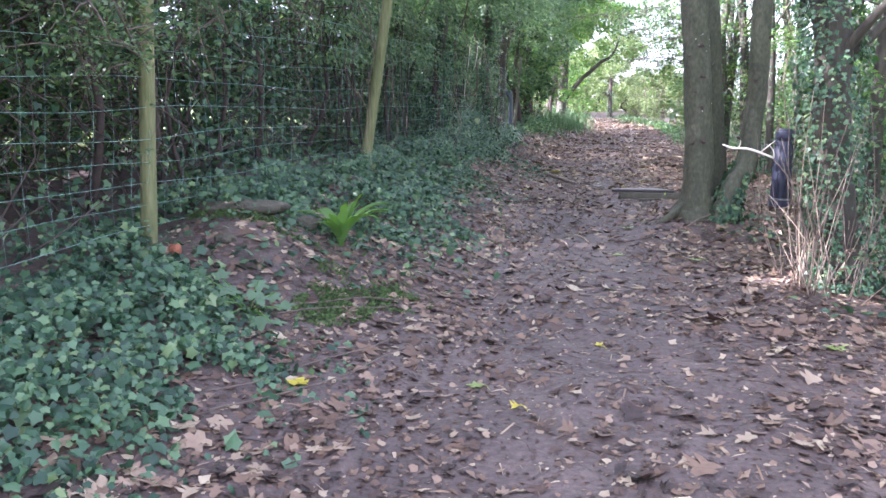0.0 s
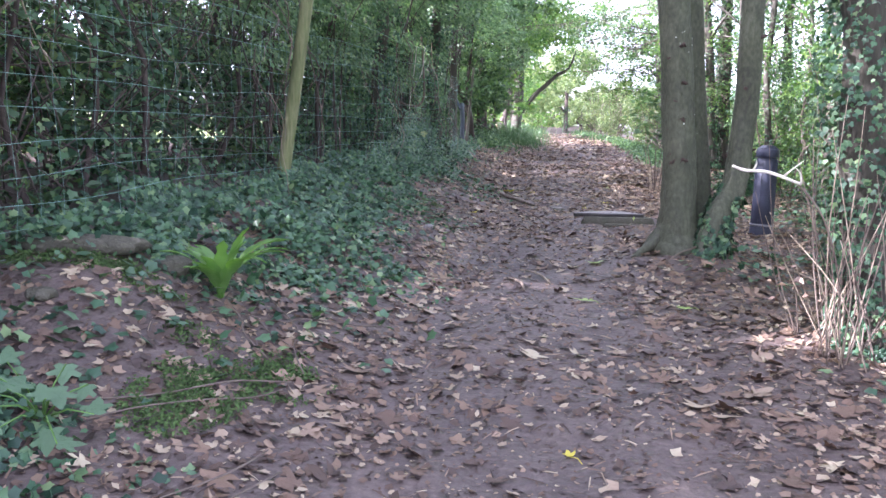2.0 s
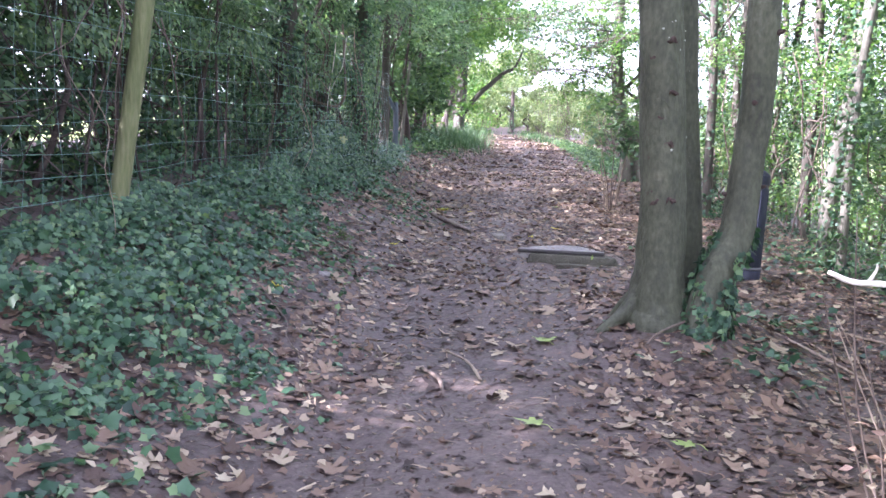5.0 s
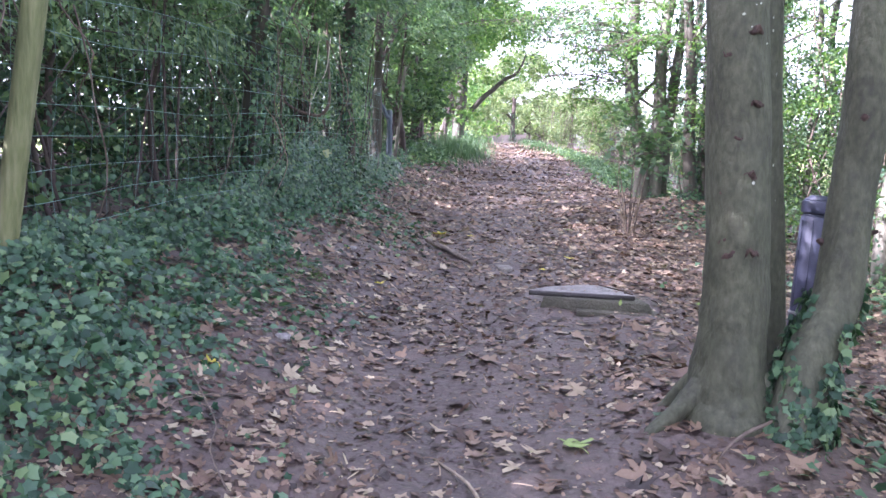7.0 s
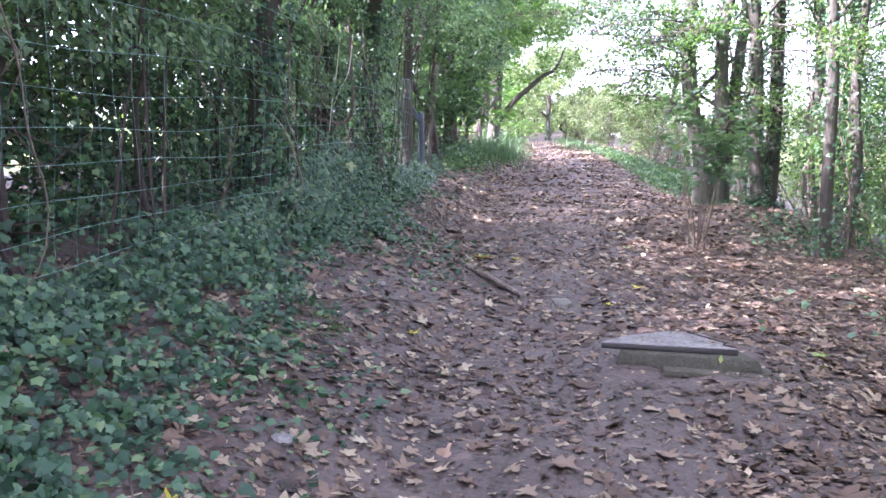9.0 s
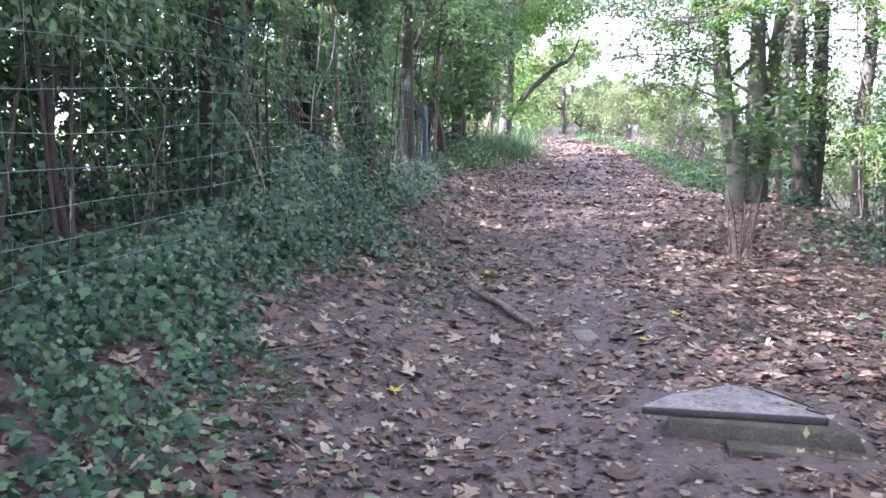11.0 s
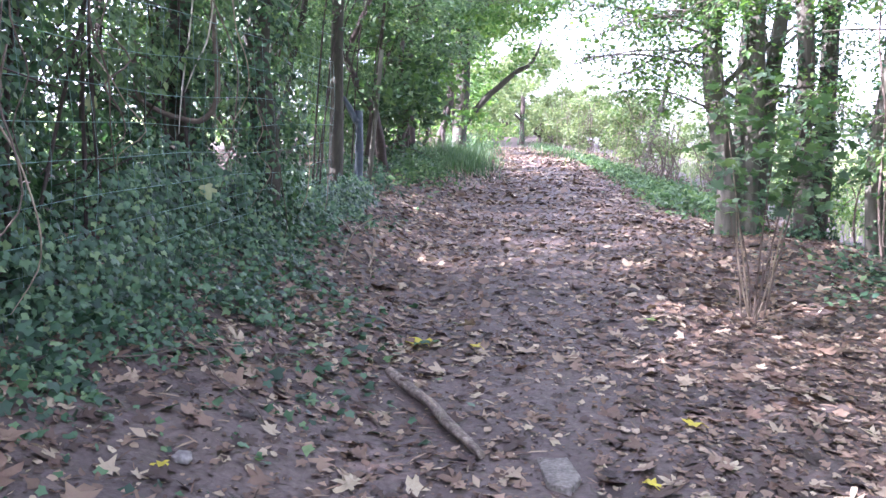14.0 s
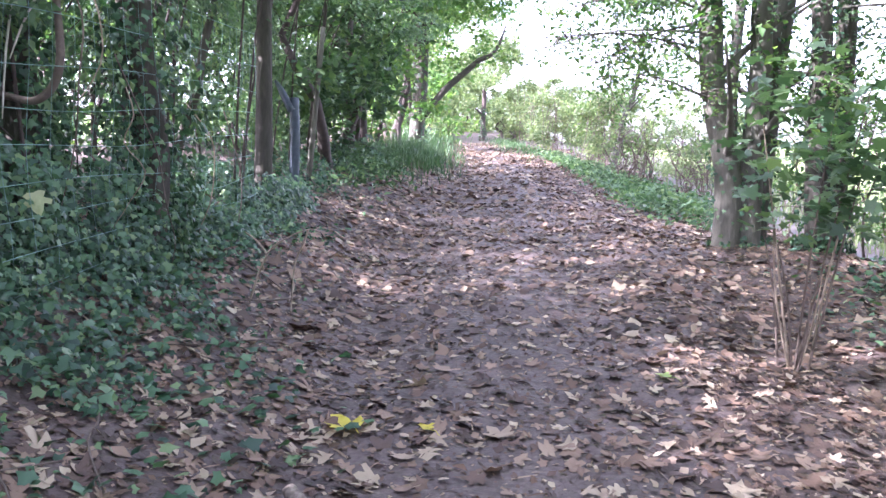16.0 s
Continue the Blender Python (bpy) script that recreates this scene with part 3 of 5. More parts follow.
# the stand of trees on the field side
tree("twin_stem_tree", "grey trunk of several stems with ivy, dappled by sun", [((2.9, 20.5), (2.3, 20.6, 6.5), 0.15, 0.08), ((3.12, 20.55), (3.2, 20.5, 6.8), 0.14, 0.07),
     ((3.3, 20.8), (3.75, 21, 7), 0.12, 0.06)], GREY_BARK, 41, (2.9, 20.5, 6.8), 3.0, 30, 70, 0.10, FRESH_M, 420, 0.1, 0.9, 6, limb_lo=0.35)
WOOD = "trees along the field side"
for i, (bx, by, tx, ty, tz, r0, iv) in enumerate((
        (3.75, 20.2, 3.25, 20.2, 8.0, .12, 1500), (4.0, 20.6, 4.0, 20.5, 8.0, .13, 1700), (4.5, 20.0, 4.35, 20.0, 8.5, .10, 60), (3.5, 16.6, 3.3, 16.5, 7.5, .075, 0),
        (5.2, 15.8, 5.3, 15.8, 8.0, .13, 200), (4.95, 16.4, 4.9, 16.4, 7.5, .09, 300), (4.55, 14.6, 5.2, 14.6, 7.5, .115, 60), (5.9, 17.5, 5.6, 17.6, 8.0, .12, 1300),
        (5.4, 12.8, 5.6, 12.8, 7.5, .10, 900), (6.3, 14.4, 6.5, 14.4, 7.5, .09, 300), (3.9, 12.6, 4.0, 12.7, 7.0, .05, 0), (4.6, 24.5, 4.8, 24.5, 8.0, .12, 900),
        (3.0, 9.2, 3.2, 9.3, 7.5, .085, 900), (3.9, 10.4, 3.7, 10.4, 7.5, .08, 60), (5.6, 21.5, 5.6, 21.5, 8.0, .13, 1400), (6.8, 19.0, 6.9, 19, 8, .10, 900),
        (5.2, 18.6, 5.0, 18.5, 7.5, .06, 0), (7.2, 16.4, 7.3, 16.4, 8, .12, 1200), (4.4, 6.4, 4.4, 6.4, 7.5, .12, 1200),
        (3.6, 22.8, 3.7, 22.9, 8, .09, 500), (6.4, 11.2, 6.4, 11.2, 7.5, .11, 1300), (4.1, 17.6, 4.3, 17.6, 7.5, .07, 250), (6.0, 9.2, 6, 9.2, 8, .1, 900),
        (4.75, 13.2, 4.6, 13.2, 7.5, .05, 120), (5.75, 19.6, 5.9, 19.6, 7.5, .08, 700))):
    g = np.random.default_rng(500 + i)
    tree("ivy_covered_tree" if iv > 500 else "slender_tree", "dark trunk clothed in green ivy" if iv > 500 else "slender grey-brown trunk with few low branches",
         [((bx, by), (tx, ty, tz), r0, r0 * 0.5)], DARK_BARK if iv > 200 or i % 2 else GREY_BARK, 60 + i, (tx, ty, tz - 0.6), 2.3, 20, 70, 0.13,
         (FRESH_M, HEDGE_M)[i % 2], max(iv, 620), 0.17, 0.85, 4, group=WOOD, limb_lo=0.55, sides=10)


# ---- hedge behind the fence ----
def fence_x(y):
    return -3.0 + 0.083 * (y - 5.2) if y < 18 else -1.95 + 0.02 * (y - 18)


def shrub(name, label, cx, cy, seed, stems_n, height, radius, leaves, size, leaf_mat, bark=DARK_BARK, low=0.9, group="", stem_r=0.03, top_bias=0.6, clump_r=(0.25, 0.55),
          base_leaf=OVAL, wide=(1, 1), flat=0.7, twigs=3, crook=0.09):
    """A many-stemmed shrub or hedge tree: crooked stems, twigs, leaves in clumps with gaps."""
    g = np.random.default_rng(seed)
    z0 = gz(cx, cy)
    root = thing(name, (cx, cy, z0), label, "shrub" if height < 4 else "hedge tree", group)
    ends = []
    for s in range(stems_n):
        bx, by = cx + g.normal() * radius * 0.3 * wide[0], cy + g.normal() * radius * 0.4 * wide[1]
        tip = (bx + g.normal() * radius * 0.4 * wide[0], by + g.normal() * radius * 0.4 * wide[1], gz(bx, by) + height * g.uniform(0.6, 1.0))
        geo, p, r = stem((bx, by, gz(bx, by) - 0.08), tip, stem_r * g.uniform(0.6, 1.4), 0.008, crook, 1.2, 6, 6, 0.08, seed + s, 2)
        st = part("stem", geo, bark, root, smooth=True)
        tw = []
        for k in range(twigs):
            c, t = along(p, 1, g, 0.15, 0.95)
            d = g.normal(size=3)
            d[2] *= 0.6
            d *= g.uniform(0.3, 0.8) / np.linalg.norm(d)
            tw.append(tube([c[0], c[0] + d * 0.5 + [0, 0, 0.06], c[0] + d], [0.010, 0.007, 0.003], 5))
            ends.append(c[0] + d)
        for geo in tw:
            part("twig", geo, bark, st)
    n = max(6, leaves // 130)
    zz = z0 + low + (height - low) * g.random(n) ** top_bias
    pts = np.stack([cx + g.normal(size=n) * radius * 0.5 * wide[0], cy + g.normal(size=n) * radius * 0.6 * wide[1], zz], 1)
    crown(root, pts, g.uniform(clump_r[0], clump_r[1], n), 130, size, leaf_mat, g, base_leaf, 0.8, "foliage", z0 + 3.3 if cy < 18 else 99.0)
    return root


HEDGE = "hedge behind the fence"
y, i = -4.0, 0
while y < 31:
    fx = fence_x(y)
    far = sstep(8, 30, y)
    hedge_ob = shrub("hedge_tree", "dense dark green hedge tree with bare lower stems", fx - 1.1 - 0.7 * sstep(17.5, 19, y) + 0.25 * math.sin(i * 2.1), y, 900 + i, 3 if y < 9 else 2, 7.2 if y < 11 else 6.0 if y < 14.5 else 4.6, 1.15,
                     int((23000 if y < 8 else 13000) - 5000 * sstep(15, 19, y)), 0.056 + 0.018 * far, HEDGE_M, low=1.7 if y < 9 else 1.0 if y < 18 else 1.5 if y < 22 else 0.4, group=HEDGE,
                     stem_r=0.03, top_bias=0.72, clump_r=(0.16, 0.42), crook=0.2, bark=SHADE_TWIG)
    gh = np.random.default_rng(2300 + i)
    # leafy sprays on the face towards the path, each hanging from its own point
    nf = 46 if y < 9 else 84
    fy = y + gh.uniform(-.95, .95, nf)
    low_edge = 2.1 if y < 9 else 1.25 if y < 18 else 1.8 if y < 22 else 0.4
    fz = low_edge + (3.9 + .05 * y - low_edge) * gh.random(nf)
    c = np.stack([np.array([fence_x(q) for q in fy]) - gh.uniform(.05, .5, nf) - .55 * sstep(17.5, 19, y) + .07 * (fz - 1.5), fy, gz(fx, y) + fz], 1)
    if y > 2:
        pos = clumps(c, gh.uniform(.12, .34, nf), 78, gh, .6)
        pos = pos[shade_only(pos) & (vnoise(pos[:, 1], pos[:, 2], .3, 80 + i) > -.55)]
        out = np.tile(np.array([.75, -.35, .55]), (len(pos), 1))
        # the skylight this face catches is partly in the lighter leaf colour
        part("front_foliage", scatter(OVAL, pos, gh.uniform(.04, .085, len(pos)) + .014 * far, out, .55, gh, np.array([.5, -.2, -.6])), LIT_SPRAY_M if y > 9 or i % 2 else HEDGE_M, hedge_ob)
    y += 1.75
    i += 1
# shaded ivy, bramble and dead wood fill the foot of the hedge
for k, y in enumerate(np.arange(0.0, 19, 2.4)):
    g = np.random.default_rng(2000 + k)
    n = 1500 if y < 6 else 2600 if y < 9 else 4200
    px, py = fence_x(y) - (0.75 if y > 9 else .3) - 1.1 * g.random(n) ** .8, y + g.uniform(-1.35, 1.35, n)
    pz = ground_z(px, py) + g.random(n) ** 1.3 * ((1.25 if y > 9 else 2.3) + .35 * vnoise(py, 0 * py, .7, 40 + k))
    keep = vnoise(py, pz, .35, 50 + k) > (-.45 if y > 9 else 0.0)
    p = np.stack([px, py, pz], 1)[keep]
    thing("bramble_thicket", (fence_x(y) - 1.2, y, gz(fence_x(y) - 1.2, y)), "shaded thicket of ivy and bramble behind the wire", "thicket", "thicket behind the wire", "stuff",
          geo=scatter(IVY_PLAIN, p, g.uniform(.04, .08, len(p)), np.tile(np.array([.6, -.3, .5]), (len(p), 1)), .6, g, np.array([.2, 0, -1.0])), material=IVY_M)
    m = 240 if y < 9 else 130
    dead = []
    for q in range(m):
        bx, by = fence_x(y) - g.uniform(.25, 1.9), y + g.uniform(-1.3, 1.3)
        b0 = np.array([bx, by, gz(bx, by) + g.uniform(0, 1.9)])
        d = g.normal(size=3) * np.array([.3, .55, .45])
        dead.append(tube([b0, b0 + d * .5 + g.normal(size=3) * .07, b0 + d + g.normal(size=3) * .1], [.007, .006, .003], 4))
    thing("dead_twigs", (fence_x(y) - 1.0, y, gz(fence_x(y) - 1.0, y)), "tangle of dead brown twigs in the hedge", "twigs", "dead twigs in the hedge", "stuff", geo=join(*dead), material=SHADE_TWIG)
# branches that bulge out of the hedge over the wire
for k, (yy, z0_, z1_, reach, nn) in enumerate(((10.6, 3.0, 4.2, .55, 26), (12.2, 2.3, 3.9, .5, 30), (14.8, 2.6, 4.4, .7, 34), (16.0, 2.2, 4.6, .8, 40), (18.2, 2.6, 4.8, .8, 40), (20.2, 3.2, 5.2, .9, 44),
        (22.6, 2.2, 5.2, .9, 50), (24.6, 2.0, 5.4, 1.1, 50), (27.0, 2.2, 5.8, 1.2, 50), (29.5, 2.4, 6.2, 1.3, 50))):
    g = np.random.default_rng(2600 + k)
    fx = fence_x(yy)
    base = gz(fx, yy)
    root = thing("leaning_hedge_bush", (fx - .5, yy, base), "hazel-like bush with leafy sprays leaning out over the wire", "bush", "leaning hedge bushes")
    tips = np.stack([fx + reach * g.random(nn) ** .7, yy + g.normal(size=nn) * .65, base + g.uniform(z0_, z1_, nn)], 1)
    for q in range(3):
        t = tips[q]
        foot = np.array([fx - .5 + .15 * g.normal(), yy + .3 * g.normal(), 0])
        foot[2] = gz(foot[0], foot[1]) - .05
        part("stem", tube([foot, foot * .55 + t * .45 + [-.2, 0, .5], t], [.014, .010, .003], 6, .08, q, 4), SHADE_TWIG, root, smooth=True)
    pos = clumps(tips, g.uniform(.16, .36, nn), 60, g, .45)
    pos = pos[shade_only(pos)]
    part("foliage", scatter(OVAL, pos, g.uniform(.06, .11, len(pos)), np.tile(np.array([.4, -.3, .8]), (len(pos), 1)), .5, g, np.array([.6, -.2, -.4])), LIT_SPRAY_M, root)
# a second, looser row behind closes the hedge
y = 0.0
while y < 30:
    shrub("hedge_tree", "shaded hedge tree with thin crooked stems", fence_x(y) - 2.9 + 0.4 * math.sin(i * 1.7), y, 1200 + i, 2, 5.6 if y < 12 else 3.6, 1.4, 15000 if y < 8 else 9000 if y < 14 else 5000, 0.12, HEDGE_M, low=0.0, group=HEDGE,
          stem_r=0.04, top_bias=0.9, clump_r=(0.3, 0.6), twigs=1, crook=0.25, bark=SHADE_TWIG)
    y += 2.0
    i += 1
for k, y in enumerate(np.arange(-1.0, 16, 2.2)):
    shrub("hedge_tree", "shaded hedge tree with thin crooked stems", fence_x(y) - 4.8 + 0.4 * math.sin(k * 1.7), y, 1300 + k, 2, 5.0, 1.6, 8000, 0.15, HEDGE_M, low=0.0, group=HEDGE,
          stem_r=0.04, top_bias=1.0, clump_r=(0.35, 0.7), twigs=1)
# trunks standing in the hedge
for i, (bx, by, tip, r0, iv, lab) in enumerate((
        (-2.5, 13.75, (-2.45, 13.8, 5.5), .11, 3400, "ivy-wrapped hedge trunk with rough brown bark at its foot"),
        (-2.12, 17.0, (-2.0, 17.0, 6.0), .12, 4400, "thick ivy-wrapped trunk rising from an ivy bank"),
        (-2.55, 16.4, (-2.4, 16.3, 6.0), .11, 3400, "thick ivy-wrapped trunk rising from an ivy bank"),
        (-2.1, 20.3, (-2.05, 20.3, 6.5), .095, 0, "straight dark bare trunk at the hedge"),
        (-2.9, 19.8, (-2.2, 19.9, 4.6), .05, 0, "slanting thin dark trunk in the hedge"))):
    tree("hedge_trunk_tree", lab, [((bx, by), tip, r0, r0 * 0.6)], DARK_BARK, 300 + i, (tip[0] - .3, tip[1], tip[2]), 1.6, 16, 120, 0.07, HEDGE_M, iv, 0.22, 0.95, 3,
         limb_lo=0.5)
# out of view, added so that its crown keeps sun off beech and path
tree("tall_hedge_tree", "unseen broad-crowned tree added behind the hedge for shade", [((-5.4, 7.4), (-5.3, 7.4, 7.2), .14, .07)], DARK_BARK, 320, (-5.2, 7.5, 6.9), 2.5, 56, 120, 0.17, HEDGE_M, 900, 0.14, 0.8, 5)
# far hedge and the trees that close the lane
for i, (bx, by, h, rad, lv, m) in enumerate((
        (-2.4, 24.5, 6.5, 1.5, 9000, HEDGE_M), (-2.2, 27.5, 7, 1.6, 9000, HEDGE_M), (-1.8, 31, 7.5, 1.8, 10000, FRESH_M), (-1.6, 35, 8.5, 2.0, 9000, FRESH_M),
        (-1.8, 40, 9, 2.2, 8000, HAZE_PALE_M), (-2.2, 46, 10, 2.6, 8000, HAZE_PALE_M), (-1.2, 58, 11, 3.5, 9000, HAZE_PALE_M), (2.2, 66, 6, 3.0, 7000, HAZE_PALE_M), (-4.5, 52, 11, 3.5, 8000, FRESH_M),
        (7, 60, 3.0, 2.4, 4500, HAZE_PALE_M), (-7, 64, 12, 4, 8000, HAZE_PALE_M),
        (0.5, 76, 9, 3.5, 7000, HAZE_PALE_M), (6, 72, 3.6, 3.0, 5000, HAZE_PALE_M), (12, 66, 3.2, 3.0, 5000, HAZE_PALE_M), (17, 60, 3.0, 3.0, 4000, HAZE_PALE_M), (3.6, 57, 2.6, 1.6, 3000, HAZE_PALE_M), (-0.9, 51, 3.2, 1.3, 3200, HAZE_PALE_M), (0.3, 63, 4.2, 2.2, 4200, HAZE_PALE_M), (2.9, 52.5, 2.2, 1.1, 2200, HAZE_PALE_M))):
    shrub("lane_side_tree", "leafy tree overhanging the far lane, bright green", bx, by, 1500 + i, 3, h, rad, lv, 0.10 + 0.0022 * by, m, SHADE_TWIG, low=0.2 if by < 38 else 0.0, crook=0.2, group="trees along the lane",
          stem_r=0.07, top_bias=0.9 if by < 38 else 1.25, clump_r=(0.4, 0.9))

# the tree with the arching limb, and single stems seen at the lane's end
arch = tree("arching_tree", "tree with one dark limb arching over the lane", [((-1.0, 32.0), (-0.7, 32.0, 7.5), .2, .12)], DARK_BARK, 700, (0.3, 32.0, 6.6), 2.4, 40, 140, 0.13, FRESH_M, 700, 0.15, 0.8, 3)
part("limb", tube([(-0.85, 32, 2.9), (-0.3, 32, 3.6), (0.1, 32, 3.95), (0.5, 32, 4.3), (0.8, 32, 4.45), (1.0, 32, 4.75), (1.15, 32.2, 5.2)], [.09, .085, .075, .065, .055, .04, .015], 10, .08, 3, 4),
     DARK_BARK, arch, smooth=True)
ga = np.random.default_rng(702)
crown(arch, np.stack([ga.uniform(-.4, 1.5, 34), 32 + ga.normal(size=34) * .8, ga.uniform(4.2, 6.6, 34)], 1), ga.uniform(.2, .5, 34), 46, .12, FRESH_M, ga, name="hanging_foliage")
tree("thin_dark_tree", "small dark upright tree beside the far path", [((1.3, 50.0), (1.35, 50, 5.2), .14, .09)], SHADE_TWIG, 710, (1.9, 50, 6.6), 1.4, 14, 110, 0.18, HAZE_PALE_M, 500, 0.1, 0.7, limbs=4)
tree("leaning_young_tree", "thin leaning tree among bright shrubs", [((4.3, 34.0), (4.9, 34.0, 4.6), .10, .05)], GREY_BARK, 711, (4.4, 33, 4.3), 1.2, 7, 60, 0.12, FRESH_M, 0, limbs=5)

# ---- shrubs on the field side ----
for i, (bx, by, h, rad, lv, m, st) in enumerate((
        (4.2, 31, 1.6, .8, 900, HAZE_PALE_M, 22), (4.4, 36, 2.3, 1.1, 3800, HAZE_PALE_M, 18), (3.6, 42, 2.6, 1.1, 3600, HAZE_PALE_M, 12), (5.4, 40, 2.6, 1.2, 3200, FRESH_M, 12), (3.0, 47, 2.8, 1.2, 2400, HAZE_PALE_M, 8),
        (5.2, 29.5, 1.4, .9, 500, HAZE_PALE_M, 14), (6.3, 33, 1.8, 1.1, 1200, HAZE_PALE_M, 12), (7.0, 27, 1.6, 1.2, 900, HAZE_PALE_M, 12), (8.5, 38, 2.4, 1.5, 2200, HAZE_PALE_M, 8), (5.2, 53, 3.2, 1.6, 2600, HAZE_PALE_M, 6),
        (10.5, 30, 2.2, 1.6, 1600, HAZE_PALE_M, 8), (9.0, 22, 1.8, 1.4, 1200, FRESH_M, 8), (8.4, 14, 2.0, 1.4, 2200, FRESH_M, 6), (8.8, 10, 2.2, 1.4, 2200, FRESH_M, 6))):
    shrub("wild_shrub", "open bright shrub with many thin grey-brown twigs", bx, by, 1700 + i, st, h, rad, lv, 0.07 + 0.0012 * by, m, GREY_TWIG, low=0.3, group="shrubs on the field side",
          stem_r=0.016, top_bias=0.8, clump_r=(0.2, 0.5))
# understorey leaves between the trunks
for i, (bx, by, h, rad, lv) in enumerate(((4.3, 11.4, 1.9, .8, 2600), (5.8, 13.6, 2.6, 1.1, 3600), (6.4, 18, 3.2, 1.3, 4200), (4.9, 22.6, 2.6, 1.0, 2600), (6.9, 22.5, 3.0, 1.3, 3400), (3.1, 6.0, 2.4, .7, 3000),
        (3.4, 7.8, 1.6, .6, 1500), (7.6, 12, 3.2, 1.3, 3600), (5.0, 9.2, 2.4, .9, 2600), (8.2, 17.0, 3.4, 1.4, 4200), (5.2, 20.6, 2.8, 1.0, 3600), (4.4, 18.4, 2.2, .7, 2200), (6.2, 20.2, 3.2, 1.2, 3800), (6.6, 24.5, 2.6, 1.2, 2600),
        (5.7, 11.2, 4.6, 1.1, 5000), (7.0, 13.6, 5.0, 1.3, 6000), (7.7, 15.4, 5.0, 1.3, 6000), (8.4, 19.6, 5.0, 1.4, 6000), (7.3, 18.4, 4.6, 1.2, 5000), (8.6, 11.8, 5.0, 1.4, 6000), (6.6, 16.0, 4.4, 1.0, 4600),
        (6.9, 9.6, 4.6, 1.2, 5000), (4.2, 8.0, 4.2, .8, 3600), (4.7, 15.6, 3.8, .8, 3600), (5.6, 16.8, 4.6, .9, 4600), (5.4, 14.2, 4.4, .8, 4200), (4.7, 17.6, 4.6, .7, 3600),
        (6.3, 12.6, 5.2, 1.0, 5200), (4.9, 19.4, 4.6, .8, 4000), (5.9, 21.6, 4.8, 1.0, 4400), (3.6, 9.9, 3.6, .5, 2400), (2.9, 7.4, 3.4, .5, 2600), (5.0, 12.0, 4.4, .7, 3600))):
    shrub("undergrowth_shrub", "loose green undergrowth shrub between ivy trunks", bx, by, 1800 + i, 5, h, rad, lv, 0.075, (HEDGE_M, FRESH_M)[i % 2], GREY_TWIG, low=0.25, group="undergrowth",
          stem_r=0.014, top_bias=0.8)

# low leafy boughs over the lane and in front of the fence
def bough(label, start, end, r, n, per, spread_, size, mat, seed, name="overhanging_bough"):
    g = np.random.default_rng(seed)
    a, b = np.array(start, float), np.array(end, float)
    mid = (a + b) / 2 + [0, 0, 0.12]
    root = thing(name, start, label, "branch", "overhanging boughs")
    br = part("branch", tube([a, mid, b], [r, r * .6, r * .2], 7, .08, seed, 4), GREY_BARK, root, smooth=True)
    k = g.random(n)
    pts = (1 - k)[:, None] ** 2 * a + 2 * (k * (1 - k))[:, None] * mid + (k ** 2)[:, None] * b
    tips = pts + g.normal(size=(n, 3)) * spread_
    for p, q in zip(pts[:40], tips[:40]):
        part("twig", tube([p, (p + q) / 2 + [0, 0, .03], q], [.006, .004, .002], 4), GREY_TWIG, br)
    pos = clumps(tips, .16, per, g, .5)
    pos = pos[shade_only(pos)]
    part("foliage", scatter(OVAL, pos, g.uniform(size * .7, size * 1.3, len(pos)), None, .6, g), mat, root)


for k, (a, b) in enumerate((((2.6, 20.6, 3.2), (0.9, 21.0, 3.35)), ((2.55, 20.6, 3.6), (0.7, 20.2, 3.9)), ((2.6, 20.5, 2.7), (1.5, 21.0, 2.95)), ((2.4, 20.6, 4.2), (0.9, 22.5, 4.6)), ((3.3, 20.5, 3.0), (3.9, 19.6, 2.6)), ((2.5, 20.6, 3.9), (1.3, 21.2, 3.75)), ((2.6, 20.7, 4.0), (2.0, 23, 3.9)), ((3.6, 20.2, 3.6), (4.9, 19.2, 3.3)), ((4.2, 17.6, 3.4), (3.2, 16.2, 3.1)),
        ((2.6, 20.6, 4.6), (0.5, 22.4, 4.5)), ((2.5, 20.6, 5.0), (0.6, 23.4, 5.2)), ((2.6, 20.6, 3.4), (1.1, 23.0, 3.5)), ((-1.6, 24.5, 4.6), (0.7, 24.0, 4.9)), ((-1.5, 27.5, 5.2), (1.1, 27.0, 5.3)),
        ((-1.2, 31.0, 5.6), (1.9, 30.0, 5.9)), ((3.0, 20.4, 3.9), (2.0, 18.8, 3.7)), ((3.2, 20.5, 4.6), (1.9, 19.0, 4.3)), ((4.4, 24.5, 4.6), (2.2, 25.4, 4.7)), ((4.5, 24.5, 5.4), (2.0, 26.6, 5.6)))):
    bough("thin leafy bough reaching out over the path", a, b, .018, 62, 13, (.18, .35, .17), .062, (FRESH_M, HEDGE_M)[k % 2], 90 + k)
for k, (a, b) in enumerate((((-3.2, 3.9, 2.9), (-2.55, 4.1, 2.05)), ((-3.3, 4.6, 3.0), (-2.6, 4.9, 2.3)), ((-3.1, 5.6, 2.9), (-2.6, 5.7, 2.2)), ((-3.1, 6.8, 3.1), (-2.5, 7.0, 2.5)), ((-3.2, 3.3, 2.8), (-2.7, 3.3, 1.9)), ((-3.3, 4.5, 3.0), (-2.42, 4.25, 1.85)), ((-3.4, 4.9, 3.1), (-2.6, 4.5, 1.95)), ((-3.2, 4.2, 2.9), (-2.75, 4.2, 1.75)))):
    bough("drooping hedge bough with fine pale green leaves", a, b, .014, 60, 14, (.14, .22, .16), .042, LIT_SPRAY_M, 110 + k, "drooping_bough")

